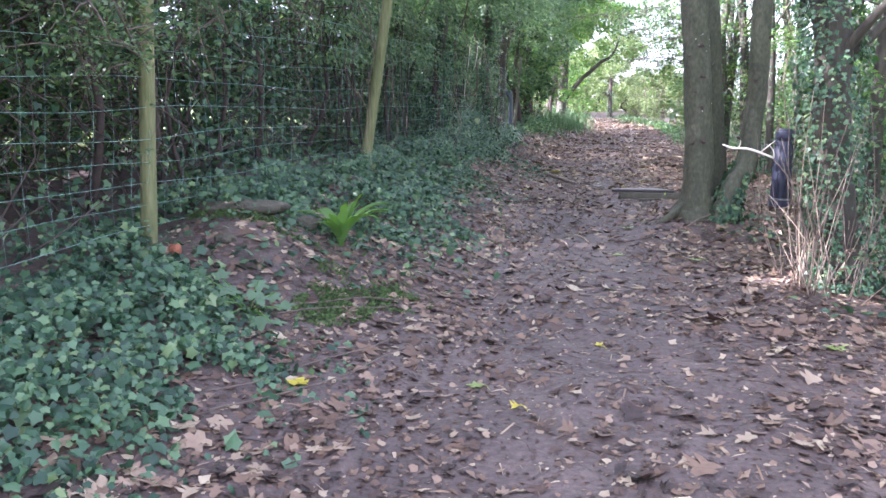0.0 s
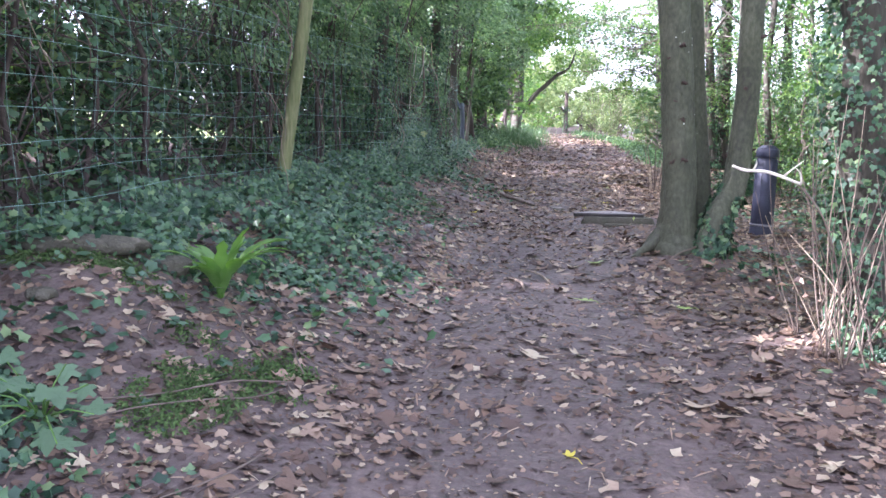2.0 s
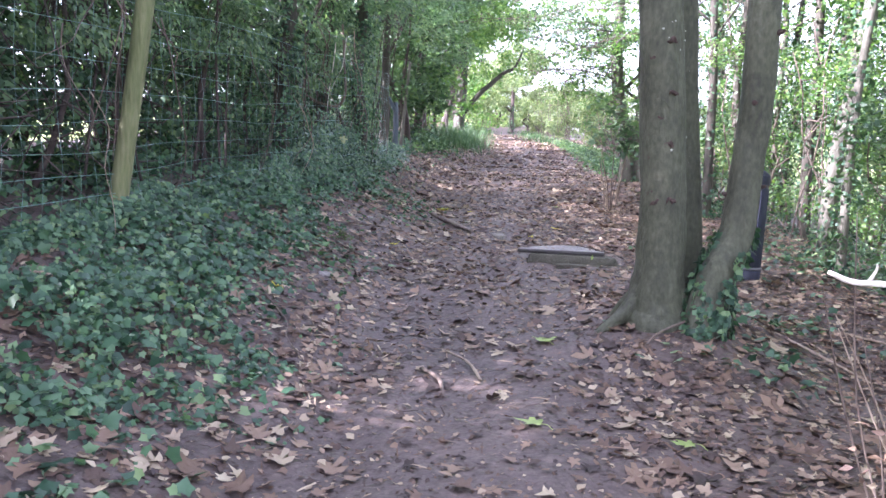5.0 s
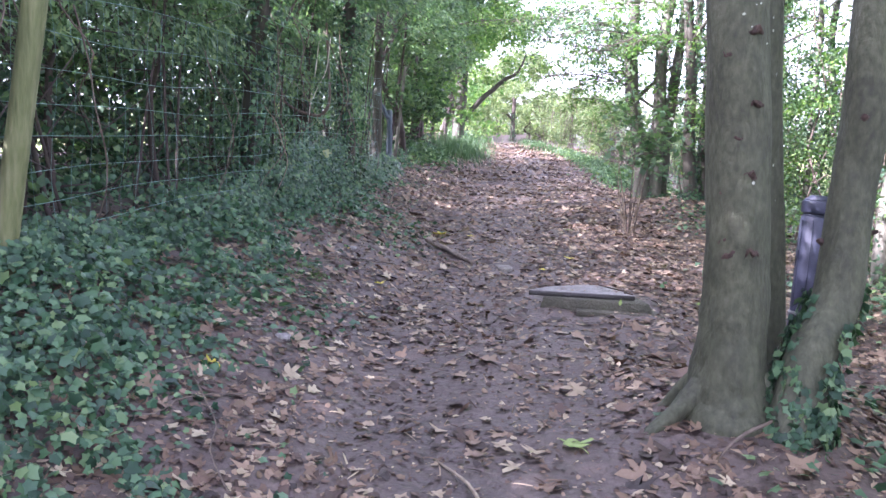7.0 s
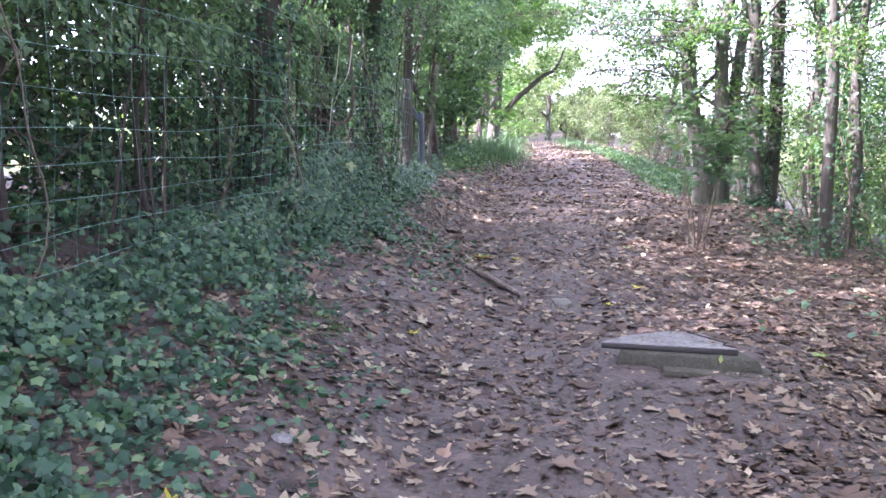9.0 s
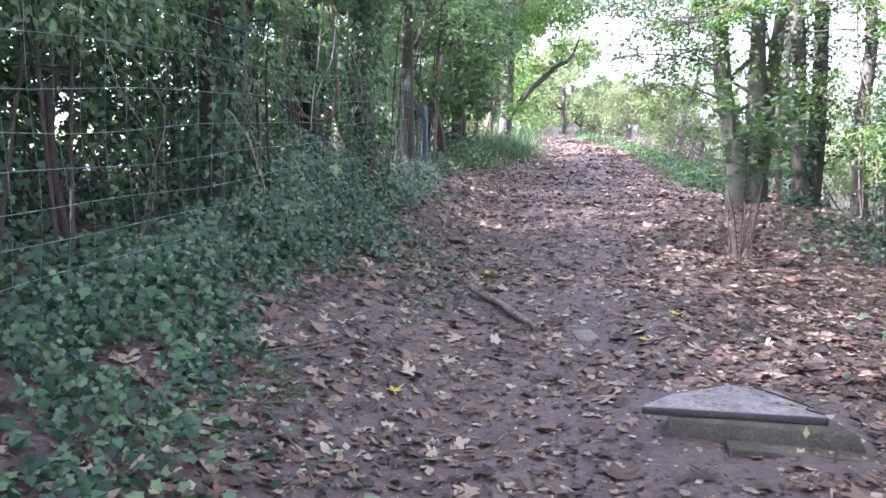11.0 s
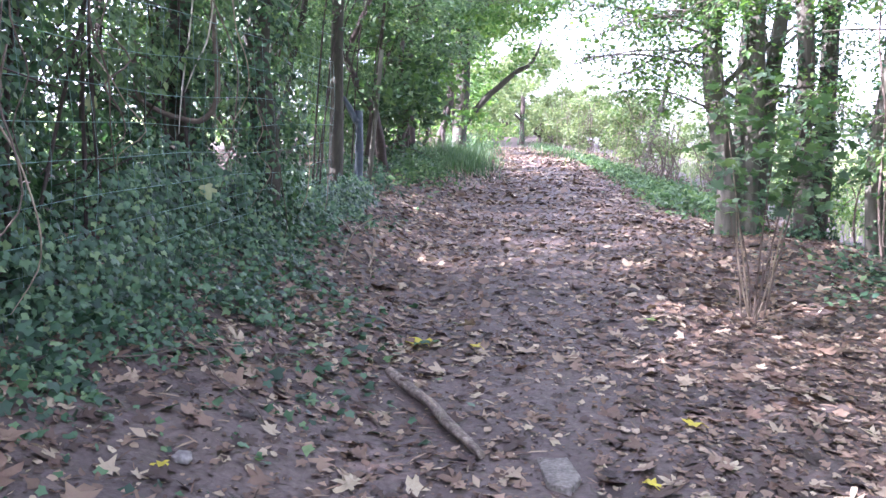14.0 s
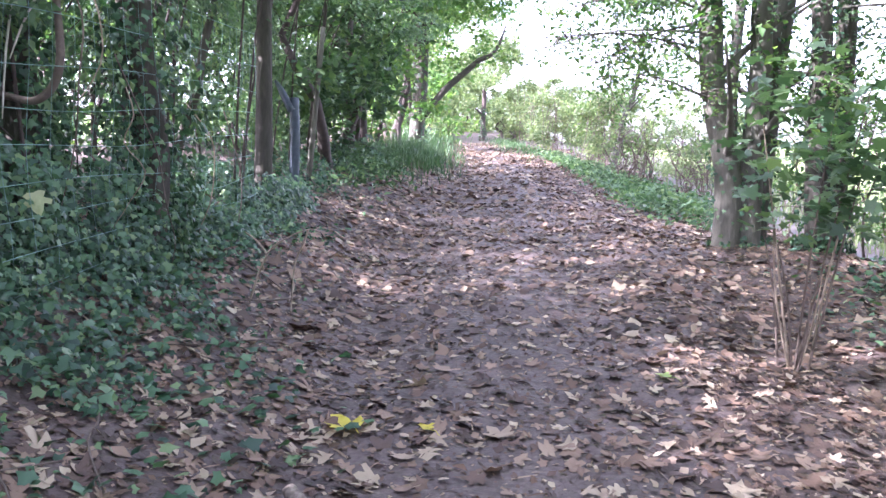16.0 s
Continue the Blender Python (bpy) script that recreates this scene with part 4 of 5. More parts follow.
for k, (a, b) in enumerate((((2.7, 20.5, 3.8), (1.0, 19.6, 3.45)), ((2.6, 20.4, 4.1), (0.7, 19.0, 3.75)), ((2.7, 20.5, 3.5), (1.4, 20.9, 3.05)), ((2.6, 20.5, 4.3), (0.9, 21.6, 4.2)), ((2.9, 20.4, 4.0), (2.2, 18.2, 3.6)),
        ((2.9, 20.5, 4.8), (1.2, 22.6, 4.75)), ((4.6, 24.5, 4.6), (2.6, 25.2, 4.45)), ((4.6, 24.5, 5.0), (2.2, 26.4, 5.0)), ((3.4, 20.6, 4.0), (4.2, 18.9, 3.7)), ((3.8, 20.2, 4.4), (5.2, 18.6, 4.1)))):
    bough("spreading bough with flat layers of green leaves", a, b, .02, 40, 9, (.16, .4, .09), .085, (FRESH_M, LIT_SPRAY_M)[k % 2], 140 + k)

# ---- the sapling and the dry stems ----
g1 = np.random.default_rng(81)
sap = thing("sapling", (2.0, 16.6, gz(2.0, 16.6)), "young sapling of thin pale stems with broad green leaves", "sapling")
ends = []
for k in range(10):
    a = g1.uniform(0, 6.28)
    r0 = 0.09 * g1.random()
    b = np.array([2.0 + r0 * math.cos(a), 16.6 + r0 * math.sin(a), 0])
    b[2] = gz(b[0], b[1]) - 0.04
    h = g1.uniform(0.45, 1.75)
    t = b + [math.cos(a) * h * 0.17, math.sin(a) * h * 0.15, h]
    m = (b + t) / 2 + g1.normal(size=3) * 0.035
    part("stem", tube([b, m, t], [.009, .007, .003], 6, .05, k, 4), GREY_TWIG if k % 3 else TWIG, sap, smooth=True)
    if h > 1.0:
        ends += [t, (m + t) / 2]
ends = np.array(ends + [np.array([2.0, 16.6, 0]) + [g1.uniform(-.4, .55), g1.uniform(-.4, .4), g1.uniform(1.7, 2.75)] for _ in range(24)])
pos = clumps(ends, 0.2, 13, g1)
part("foliage", scatter(fan(MAPLE, (0, .3), -.1, .15), pos, g1.uniform(.06, .11, len(pos)), None, 0.45, g1), LIT_SPRAY_M, sap)

dry = thing("dry_stems", (1.68, 6.55, gz(1.68, 6.55)), "tangle of dry pale stems beside the ivy-clad tree", "dry stems")
for k in range(62):
    a = g1.uniform(0, 6.28)
    b = np.array([g1.uniform(1.52, 1.98), g1.uniform(6.1, 6.75), 0])
    b[2] = gz(b[0], b[1]) - 0.03
    h = g1.uniform(0.4, 1.55)
    t = b + [g1.normal() * 0.2 - 0.06, g1.normal() * 0.2 - .05, h]
    part("stem", tube([b, (b + t) / 2 + g1.normal(size=3) * 0.05, t], [.0046, .0038, .0018], 5, 0, 0, 3), GREY_TWIG if k % 4 else TWIG, dry, smooth=True)
pos = clumps(np.array([(1.66, 6.55, 0.5)]) + g1.normal(size=(14, 3)) * [.14, .25, .2], 0.12, 8, g1)
part("dead_leaf", scatter(OVAL, pos, g1.uniform(.03, .06, len(pos)), None, 1, g1), LITTER, dry, "withered brown leaves")["kind"] = "stuff"
limb = thing("bare_branch", (1.55, 6.15, gz(1.55, 6.15)), "bleached bare branch reaching out over the path edge", "branch")
part("lower_stem", tube([(1.610, 6.145, 0.452), (1.527, 6.008, 0.864), (1.398, 5.917, 1.184), (1.251, 5.871, 1.358)], [.004, .005, .005, .005], 7, .1, 3, 4), GREY_TWIG, limb, smooth=True)
part("main_branch", tube([(1.270, 5.871, 1.349), (1.178, 5.871, 1.385), (1.086, 5.871, 1.413), (0.994, 5.871, 1.417), (0.929, 5.871, 1.440)], [.006, .008, .009, .008, .006], 8, .2, 2, 4), WHITE_WOOD, limb, smooth=True)
for a, b_ in (((1.178, 5.871, 1.385), (1.270, 5.852, 1.468)), ((1.030, 5.871, 1.413), (1.040, 5.852, 1.468)), ((1.270, 5.871, 1.349), (1.233, 5.843, 1.431))):
    part("side_twig", tube([a, (np.array(a) + b_) / 2 + [.01, 0, .01], b_], [.006, .004, .002], 6, .1, 1, 2), WHITE_WOOD, limb, smooth=True)

# ---- bollard ----
bz = gz(2.75, 12.0)
bol = thing("bollard", (2.75, 12.0, bz), "dark blue plastic bollard with a recessed neck and grey foot band", "bollard")
ax = np.array([0.03, 0.0, 1.0])


def drum(z0, z1, r0, r1, sides=32):
    e = min(0.012, (z1 - z0) / 3)
    pts = [np.array([2.7, 12.0, bz]) + ax * q for q in (z0, z0 + e * .3, z0 + e, z1 - e, z1 - e * .3, z1)]
    return tube(pts, [r0 - e, r0 - e * .3, r0, r1, r1 - e * .3, r1 - e], sides)


part("shaft", drum(0.1, 0.93, .135, .128), BOLLARD, bol, smooth=True)
part("foot", drum(-0.1, 0.105, .14, .138), BOLLARD, bol, smooth=True)
part("foot_band", drum(0.105, 0.135, .143, .143), BAND, bol, "grey reflective band", True)
part("neck", drum(0.92, 0.955, .115, .115), BOLLARD, bol, smooth=True)
cap = part("cap", drum(0.955, 1.06, .136, .132), BOLLARD, bol, smooth=True)
part("cap_top", drum(1.055, 1.10, .12, .085), BOLLARD, cap, smooth=True)
for a0 in range(0, 360, 45):
    a = radians(a0 + 10)
    c = np.array([2.7, 12.0, bz]) + [math.cos(a) * .132, math.sin(a) * .132, 0]
    part("rib", tube([c + ax * .16, c + ax * .5, c + ax * .9], [.006, .006, .005], 6), BOLLARD, bol, smooth=True)

# ---- stone step ----
stp = thing("stone_step", (0.85, 11.95, gz(0.85, 11.95)), "old sunken concrete slab step on a mossy stone base", "step")
sz0 = gz(0.85, 11.85) + 0.045
def slab(plan, z0, z1, taper=1.0, bevel=0.004):
    """A flat block over a plan of corners, its edges just broken; taper draws in the top."""
    bm = bmesh.new()
    c = np.mean(np.array(plan), axis=0)
    lo = [bm.verts.new((x, y, z0)) for x, y in plan]
    hi = [bm.verts.new((c[0] + (x - c[0]) * taper, c[1] + (y - c[1]) * taper, z1)) for x, y in plan]
    bm.faces.new(hi), bm.faces.new(lo[::-1])
    for q in range(len(plan)):
        bm.faces.new((lo[q], lo[(q + 1) % len(plan)], hi[(q + 1) % len(plan)], hi[q]))
    bmesh.ops.bevel(bm, geom=bm.edges[:], offset=bevel, segments=1, affect='EDGES')
    bmesh.ops.triangulate(bm, faces=bm.faces[:])
    bm.verts.index_update()
    out = np.array([q.co for q in bm.verts]), np.array([[q.index for q in face.verts] for face in bm.faces])
    bm.free()
    return out


part("top_slab", slab([(0.38, 11.84), (1.23, 11.76), (1.1, 12.2), (0.88, 12.24), (0.55, 12.04)], sz0 + 0.04, sz0 + 0.085), STONE, stp, "worn grey concrete slab")
# a thin darker ring standing just proud of the slab's sides
part("slab_edge", slab([(0.376, 11.835), (1.234, 11.755), (1.104, 12.205), (0.88, 12.246), (0.546, 12.044)], sz0 + 0.042, sz0 + 0.079), STONE_EDGE, stp, "dark slab edge")
part("base_block", slab([(0.45, 11.78), (1.38, 11.6), (1.24, 12.25), (0.6, 12.3)], sz0 - 0.1, sz0 + 0.041, 0.9, 0.012), MOSSY, stp, "mossy stained base block")
part("lower_slab", slab([(0.75, 11.62), (1.43, 11.5), (1.36, 12.0), (0.8, 12.1)], sz0 - 0.14, sz0 - 0.035), MOSSY, stp, "grey concrete footing slab")
pz = np.random.default_rng(12)
part("leaf_debris", scatter(SCRAP, np.stack([pz.uniform(.62, 1.15, 70), pz.uniform(11.85, 12.25, 70), np.full(70, sz0 + .088)], 1), pz.uniform(.01, .04, 70), None, .1, pz), LITTER, stp, "crumbs of dry leaves")["kind"] = "stuff"
part("strap", tube([(1.0, 12.21, sz0 + .088), (1.1, 12.05, sz0 + .088), (1.19, 11.9, sz0 + .088), (1.16, 11.85, sz0 + .088), (1.22, 11.78, sz0 + .088)], [.006] * 5, 6, 0, 0, 1), KNOT, stp, "dark iron strap along the slab edge")
thing("fallen_leaf", (1.1, 11.68, sz0 + .03), "small bright green leaf caught on the step", "leaf", geo=scatter(OVAL, np.array([(1.1, 11.66, sz0 + .01)]), [.06], np.array([[0, -1.0, .4]]), .1, g1, np.array([0, 0, 1.0])), material=PALE_GREEN)

# ---- lying about on the path ----
def lying(x, y, up):
    return (x, y, float(surface_z(x, y)) + up)


st = thing("fallen_stick", lying(-0.4, 14.2, 0), "crooked fallen stick with flaking bark on the path", "stick")
part("wood", tube([lying(-.68, 14.62, .045), lying(-.57, 14.47, .045), lying(-.42, 14.28, .042), lying(-.3, 14.0, .04), lying(-.2, 13.82, .035), lying(-.13, 13.68, .03)],
     [.029, .031, .026, .027, .023, .018], 12, .16, 6, 4), STICK, st, smooth=True)
part("knot", tube([lying(-.55, 14.5, .05), lying(-.57, 14.48, .075), lying(-.6, 14.46, .085)], [.016, .013, .008], 7, .1, 2), GREY_TWIG, st, smooth=True)
part("bare_patch", tube([lying(-.47, 14.36, .058), lying(-.42, 14.28, .054), lying(-.36, 14.14, .054)], [.008, .018, .008], 8, .2, 3, 2), TWIG, st, "pale patch where bark has gone", True)
thing("flat_stone", lying(0.2, 13.6, 0.0), "flat grey broken paving stone on the path", "stone", geo=slab([(.12, 13.76), (.19, 13.85), (.27, 13.79), (.31, 13.55), (.25, 13.42), (.15, 13.47)], float(surface_z(.2, 13.6)) - .05, float(surface_z(.2, 13.6)) + .022, .97, .005), material=FLAG)
thing("brick_piece", lying(-2.72, 5.0, 0), "small broken terracotta piece at the fence foot", "brick", geo=box(-2.72, 5.0, gz(-2.72, 5.0) + .025, .075, .05, .075, .3, .008), material=TERRACOTTA)
for k, (x0, y0, x1, y1, r) in enumerate(((1.9, 9.9, 2.5, 8.8, .012), (-.3, 8.35, -.15, 7.95, .014), (0.05, 8.2, -.2, 8.75, .009), (-1.15, 17.3, -1.55, 16.8, .008), (-1.2, 17.2, -1.3, 17.7, .008),
                                         (-1.75, 17.6, -1.2, 17.3, .007), (2.6, 10.4, 3.3, 9.4, .01), (-1.6, 12.0, -1.3, 12.6, .007))):
    thing("fallen_twig", lying(x0, y0, 0), "thin fallen twig lying on leaf litter", "twig", "fallen twigs",
          geo=tube([lying(x0, y0, .015), lying((x0 + x1) / 2 + .04, (y0 + y1) / 2, .03), lying(x1, y1, .012)], [r, r * .9, r * .5], 7, .1, k, 4), material=GREY_TWIG if k % 2 else TWIG, smooth=True)


def leaf_thing(name, label, x, y, size, seed, mat, turn):
    v, f = dry_leaf(seed)
    v[:, 2] *= 1.9 if mat is YELLOW else 1.0
    c, s = math.cos(turn), math.sin(turn)
    w = np.stack([v[:, 0] * c - v[:, 1] * s, v[:, 0] * s + v[:, 1] * c, v[:, 2]], 1) * size + np.array(lying(x, y, .012))
    stalk = tube([w[1], w[1] + [0.03, -.04, .01], w[1] + [.05, -.08, 0]], [.0025, .002, .002], 5)
    root = thing(name, lying(x, y, 0), label, "leaf", "fallen leaves")
    part("blade", (w, f), mat, root)
    part("stalk", stalk, mat, root)


leaf_thing("yellow_leaf", "bright yellow fallen maple leaf on the path", -0.57, 15.35, .23, 5, YELLOW, 0.4)
for k, (x, y, s, m) in enumerate(((0.45, 8.9, .15, PALE_GREEN), (0.3, 7.6, .15, PALE_GREEN), (-.3, 3.7, .06, YELLOW), (-1.35, 3.6, .14, YELLOW), (1.45, 4.85, .16, PALE_GREEN), (0.1, 4.9, .055, YELLOW),
                                  (-.55, 4.05, .12, PALE_GREEN), (0.95, 14.2, .12, YELLOW), (0.6, 13.5, .09, YELLOW), (-.9, 12.1, .1, YELLOW), (-.2, 15.4, .1, YELLOW), (1.0, 7.4, .1, PALE_GREEN),
                                  (1.9, 12.2, .13, PALE_GREEN), (0.75, 15.1, .17, LITTER), (-.75, 15.7, .17, LITTER), (1.1, 16.2, .11, PALE_GREEN), (-1.4, 9.2, .09, YELLOW), (-1.35, 13.0, .08, YELLOW))):
    leaf_thing("fallen_leaf", "yellowing fallen leaf lying on damp earth" if m is not LITTER else "large tan fallen leaf lying on damp earth", x, y, s, k + 2, m, k * 1.3)

# ---- fence ----
fence = thing("wire_fence", (fence_x(9.4), 9.4, gz(fence_x(9.4), 9.4)), "stock-wire fence on leaning mossy wooden posts", "fence")
for (bx, by, tx, tz, r) in ((-3.0, 5.15, -2.92, 2.7, .055), (-2.64, 9.4, -2.27, 3.3, .066), (-2.95, 1.4, -3.0, 2.2, .05)):
    z0 = gz(bx, by) - 0.15
    pst = part("post", tube([(bx, by, z0), (bx * .7 + tx * .3, by, z0 + (tz - z0) * .3), (bx * .35 + tx * .65, by, z0 + (tz - z0) * .65), (tx, by, tz)], [r * 1.05, r, r * .97, r * .9], 12, .06, int(by * 10), 4),
               POST, fence, "leaning round wooden post, green with algae", True)
ys = np.arange(1.4, 19.01, 0.2)
gf = np.random.default_rng(5)
rows_z = [0.12, 0.27, 0.42, 0.57, 0.72, 0.89, 1.06, 1.24, 1.44, 1.66]


def wire_z(k, yy):
    sag = 0.018 * math.sin(yy * 1.5 + k) + 0.008 * math.sin(yy * 3.1 + 2 * k)
    return 0.035 * (yy - 9.4) + 1.02 + rows_z[k] * (1.0 + 0.01 * k) - 0.12 + sag


for k in range(len(rows_z)):
    pts = [(fence_x(yy) + 0.06 + 0.02 * math.sin(yy * 2 + k), yy, wire_z(k, yy)) for yy in ys]
    part("wire", tube(pts, [.0021] * len(pts), 5), WIRE, fence)
for yy in np.arange(1.5, 19, 0.19):
    pts = [(fence_x(yy) + 0.062 + 0.02 * math.sin(yy * 2 + k), yy + 0.01 * math.sin(k + yy * 9), wire_z(k, yy)) for k in range(len(rows_z))]
    part("stay_wire", tube(pts, [.0012] * len(pts), 4), WIRE, fence)
part("top_wire", tube([(fence_x(yy) + .06, yy, wire_z(9, yy) + .28) for yy in ys], [.002] * len(ys), 5), WIRE, fence)

tube_shelter = thing("blue_tree_guard", (-2.0, 21.5, gz(-2.0, 21.5)), "faded blue plastic guard standing by hedge trunks", "tree guard")
part("sleeve", tube([(-2.0, 21.5, gz(-2, 21.5) - .05), (-1.99, 21.5, 2.1), (-2.0, 21.5, 2.66)], [.065, .06, .055], 14, .12, 4, 4), BLUE, tube_shelter, smooth=True)
part("strip", tube([(-2.02, 21.45, 2.5), (-2.12, 21.45, 2.7), (-2.2, 21.4, 2.85)], [.05, .04, .015], 8, .2, 5, 3), BLUE, tube_shelter, smooth=True)
pole = thing("slim_pole", (-1.97, 22.3, gz(-1.97, 22.3)), "slim pale wooden pole leaning by the hedge", "pole", geo=tube([(-1.97, 22.3, gz(-1.97, 22.3) - .05), (-1.88, 22.3, 2.6), (-1.79, 22.3, 3.6)], [.04, .037, .03], 10, .08, 3, 3), material=GREY_BARK, smooth=True)

# hanging creepers on the hedge front
gc = np.random.default_rng(15)
for k in range(34):
    yy = gc.uniform(5.5, 18)
    x0 = fence_x(yy) + gc.uniform(0.02, .14)
    zt = gc.uniform(2.0, 3.6)
    ln = gc.uniform(.6, 1.7)
    slant = gc.normal() * .45
    pts = [(x0 + .05 * gc.normal() + .12 * math.sin(3 * q), yy + .04 * gc.normal() + slant * q * q, zt - ln * q) for q in np.linspace(0, 1, 6)]
    thing("hanging_creeper", pts[0], "thin bare creeper hanging down the hedge", "creeper", "hanging creepers", geo=tube(pts, list(np.array([1, 1, .85, .8, .6, .4]) * gc.uniform(.003, .0065)), 5, 0, 0, 3), material=TWIG if k % 5 == 0 else GREY_TWIG, smooth=True)

vine = thing("looping_vine", (-2.15, 16.0, 2.9), "thick grey-brown vine looping down from the hedge", "vine")
part("stem", tube([(-2.2, 16.05, 3.5), (-2.15, 16.0, 2.89), (-2.14, 16.0, 2.46), (-2.25, 16.0, 2.29), (-2.42, 16.0, 2.3), (-2.62, 16.0, 2.37), (-2.76, 16.05, 2.5), (-2.8, 16.1, 2.9)],
     [.016, .019, .022, .022, .02, .019, .018, .014], 9, .12, 4, 5), GREY_TWIG, vine, smooth=True)
for pts in (((-2.26, 15.95, 3.4), (-2.3, 15.9, 2.89), (-2.36, 15.9, 2.5), (-2.39, 15.9, 2.18)), ((-2.12, 15.95, 3.3), (-2.16, 15.9, 2.88), (-2.27, 15.9, 2.65), (-2.34, 15.9, 2.48))):
    part("pale_shoot", tube(pts, [.007, .007, .006, .003], 6, .1, 3, 4), WHITE_WOOD, vine, "bleached dead shoot", True)
for k, (c, sz_, mat_) in enumerate((((-2.10, 15.62, 1.83), .12, WAN), ((-2.55, 15.0, 2.35), .1, WAN))):
    thing("caught_leaf", c, "pale yellow-green maple leaf caught on the wire fence", "leaf", "leaves caught on the wire",
          geo=scatter(fan(MAPLE, (0, .3), -.12, .1), np.array([c]), [sz_], np.array([[.5, -1.0, .3]]), .1, gc, np.array([.2, 0, -1.0])), material=mat_)
shoot = thing("arching_dead_twig", (-1.42, 17.0, gz(-1.42, 17.0)), "pale dead twig arching up from the leaf litter", "twig")
for pts in (((-1.42, 17.0, gz(-1.42, 17.0) - .02), (-1.3, 17.0, 1.38), (-1.15, 17.0, 1.5), (-1.03, 17.0, 1.55)), ((-1.03, 17.0, 1.55), (-1.06, 17.0, 1.46), (-1.12, 17.0, 1.3), (-1.14, 16.98, gz(-1.14, 17) - .02)),
            ((-1.3, 17.0, 1.38), (-1.36, 17.0, 1.46), (-1.44, 17.0, 1.52))):
    part("stem", tube(pts, list(np.linspace(.008, .004, len(pts))), 6, .1, 2, 4), TWIG, shoot, smooth=True)

# ---- low plants ----
fr = thing("fern", (-1.85, 5.95, gz(-1.85, 5.95)), "bright green hart's-tongue fern growing from the bank", "fern")
gp = np.random.default_rng(25)
for k in range(22):
    a = k * 2.4
    ln = gp.uniform(.28, .50)
    d = np.array([math.cos(a), math.sin(a), 0])
    sd = np.array([-d[1], d[0], 0])
    u = np.linspace(0, 1, 9)
    arch_ = gp.uniform(.5, 1.0)
    sway = sd * (.09 * math.sin(k * 1.9) * u * u)[:, None]
    mid = np.array([-1.85, 5.95, gz(-1.85, 5.95)]) + d * (ln * arch_ * u ** 1.2)[:, None] + np.array([0, 0, 1]) * (ln * ((1.95 - .5 * arch_) * u - (.35 + .6 * arch_) * u * u))[:, None] + sway
    w = .034 * np.sin(np.pi * np.clip(u * .93 + .07, 0, 1)) ** .6 * (1 + .3 * np.sin(u * 23 + k))
    v = np.concatenate([mid + sd * w[:, None] + [0, 0, .008], mid, mid - sd * w[:, None] + [0, 0, .008]])
    f = []
    for q in range(8):
        for o in (0, 9):
            f += [(o + q, o + q + 1, o + 10 + q), (o + q, o + 10 + q, o + 9 + q)]
    part("frond", (v, np.array(f)), FERN, fr, smooth=True)
bl = thing("broad_leaf_plant", (-1.95, 4.35, gz(-1.95, 4.35)), "low plant with broad grey-green lobed leaves", "plant")
for k, (x, y, s) in enumerate(((-2.05, 4.35, .17), (-1.9, 4.42, .16), (-1.95, 4.58, .15), (-1.78, 4.2, .15), (-2.15, 4.5, .14), (-1.66, 4.05, .13), (-1.7, 4.35, .14), (-2.0, 4.2, .13), (-1.86, 4.3, .13),
                               (-2.12, 4.3, .12), (-1.82, 4.52, .12), (-2.22, 4.4, .12), (-1.92, 4.12, .11))):
    c = np.array(lying(x, y, .1 + .02 * (k % 3)))
    part("leaf", scatter(fan(MAPLE, (0, .3), -.08, .12), c[None], [s * .75], np.array([[.25, -.5, 1.0]]), .15, gp), BROAD, bl)
    part("stalk", tube([lying(-1.93, 4.38, 0), (c + lying(-1.93, 4.38, .06)) / 2, c], [.005, .004, .003], 5), FERN, bl)


def grass(name, label, cx, cy, n, sx_, sy_, h, mat, seed, wide=0.012):
    """A patch of arching blades."""
    g = np.random.default_rng(seed)
    x, y = cx + g.normal(size=n) * sx_, cy + g.normal(size=n) * sy_
    hh = g.uniform(.5, 1.1, n) * h
    blade = (np.array([(-.5, 0, 0), (.5, 0, 0), (.42, .6, .1), (-.42, .6, .1), (0, 1, .42)]), np.array([(0, 1, 2), (0, 2, 3), (3, 2, 4)]))
    b = blade[0].copy()
    b[:, 0] *= wide / h
    pos = np.stack([x, y, ground_z(x, y) - .01], 1)
    face = np.stack([g.normal(size=n), g.normal(size=n), np.full(n, .15)], 1)
    geo = scatter((b, blade[1]), pos, hh, face * 3, .3, g, np.array([0, 0, 2.0]))
    return thing(name, (cx, cy, gz(cx, cy)), label, "grass", kind="stuff", geo=geo, material=mat)


grass("grass_tuft", "long arching grass on the left verge of the lane", -0.85, 31.5, 2400, .34, 2.0, .42, GRASSY, 1, .02)
grass("grass_tuft", "long arching grass on the verge by the hedge", -1.4, 27.5, 900, .25, 1.5, .25, GRASSY, 2, .018)
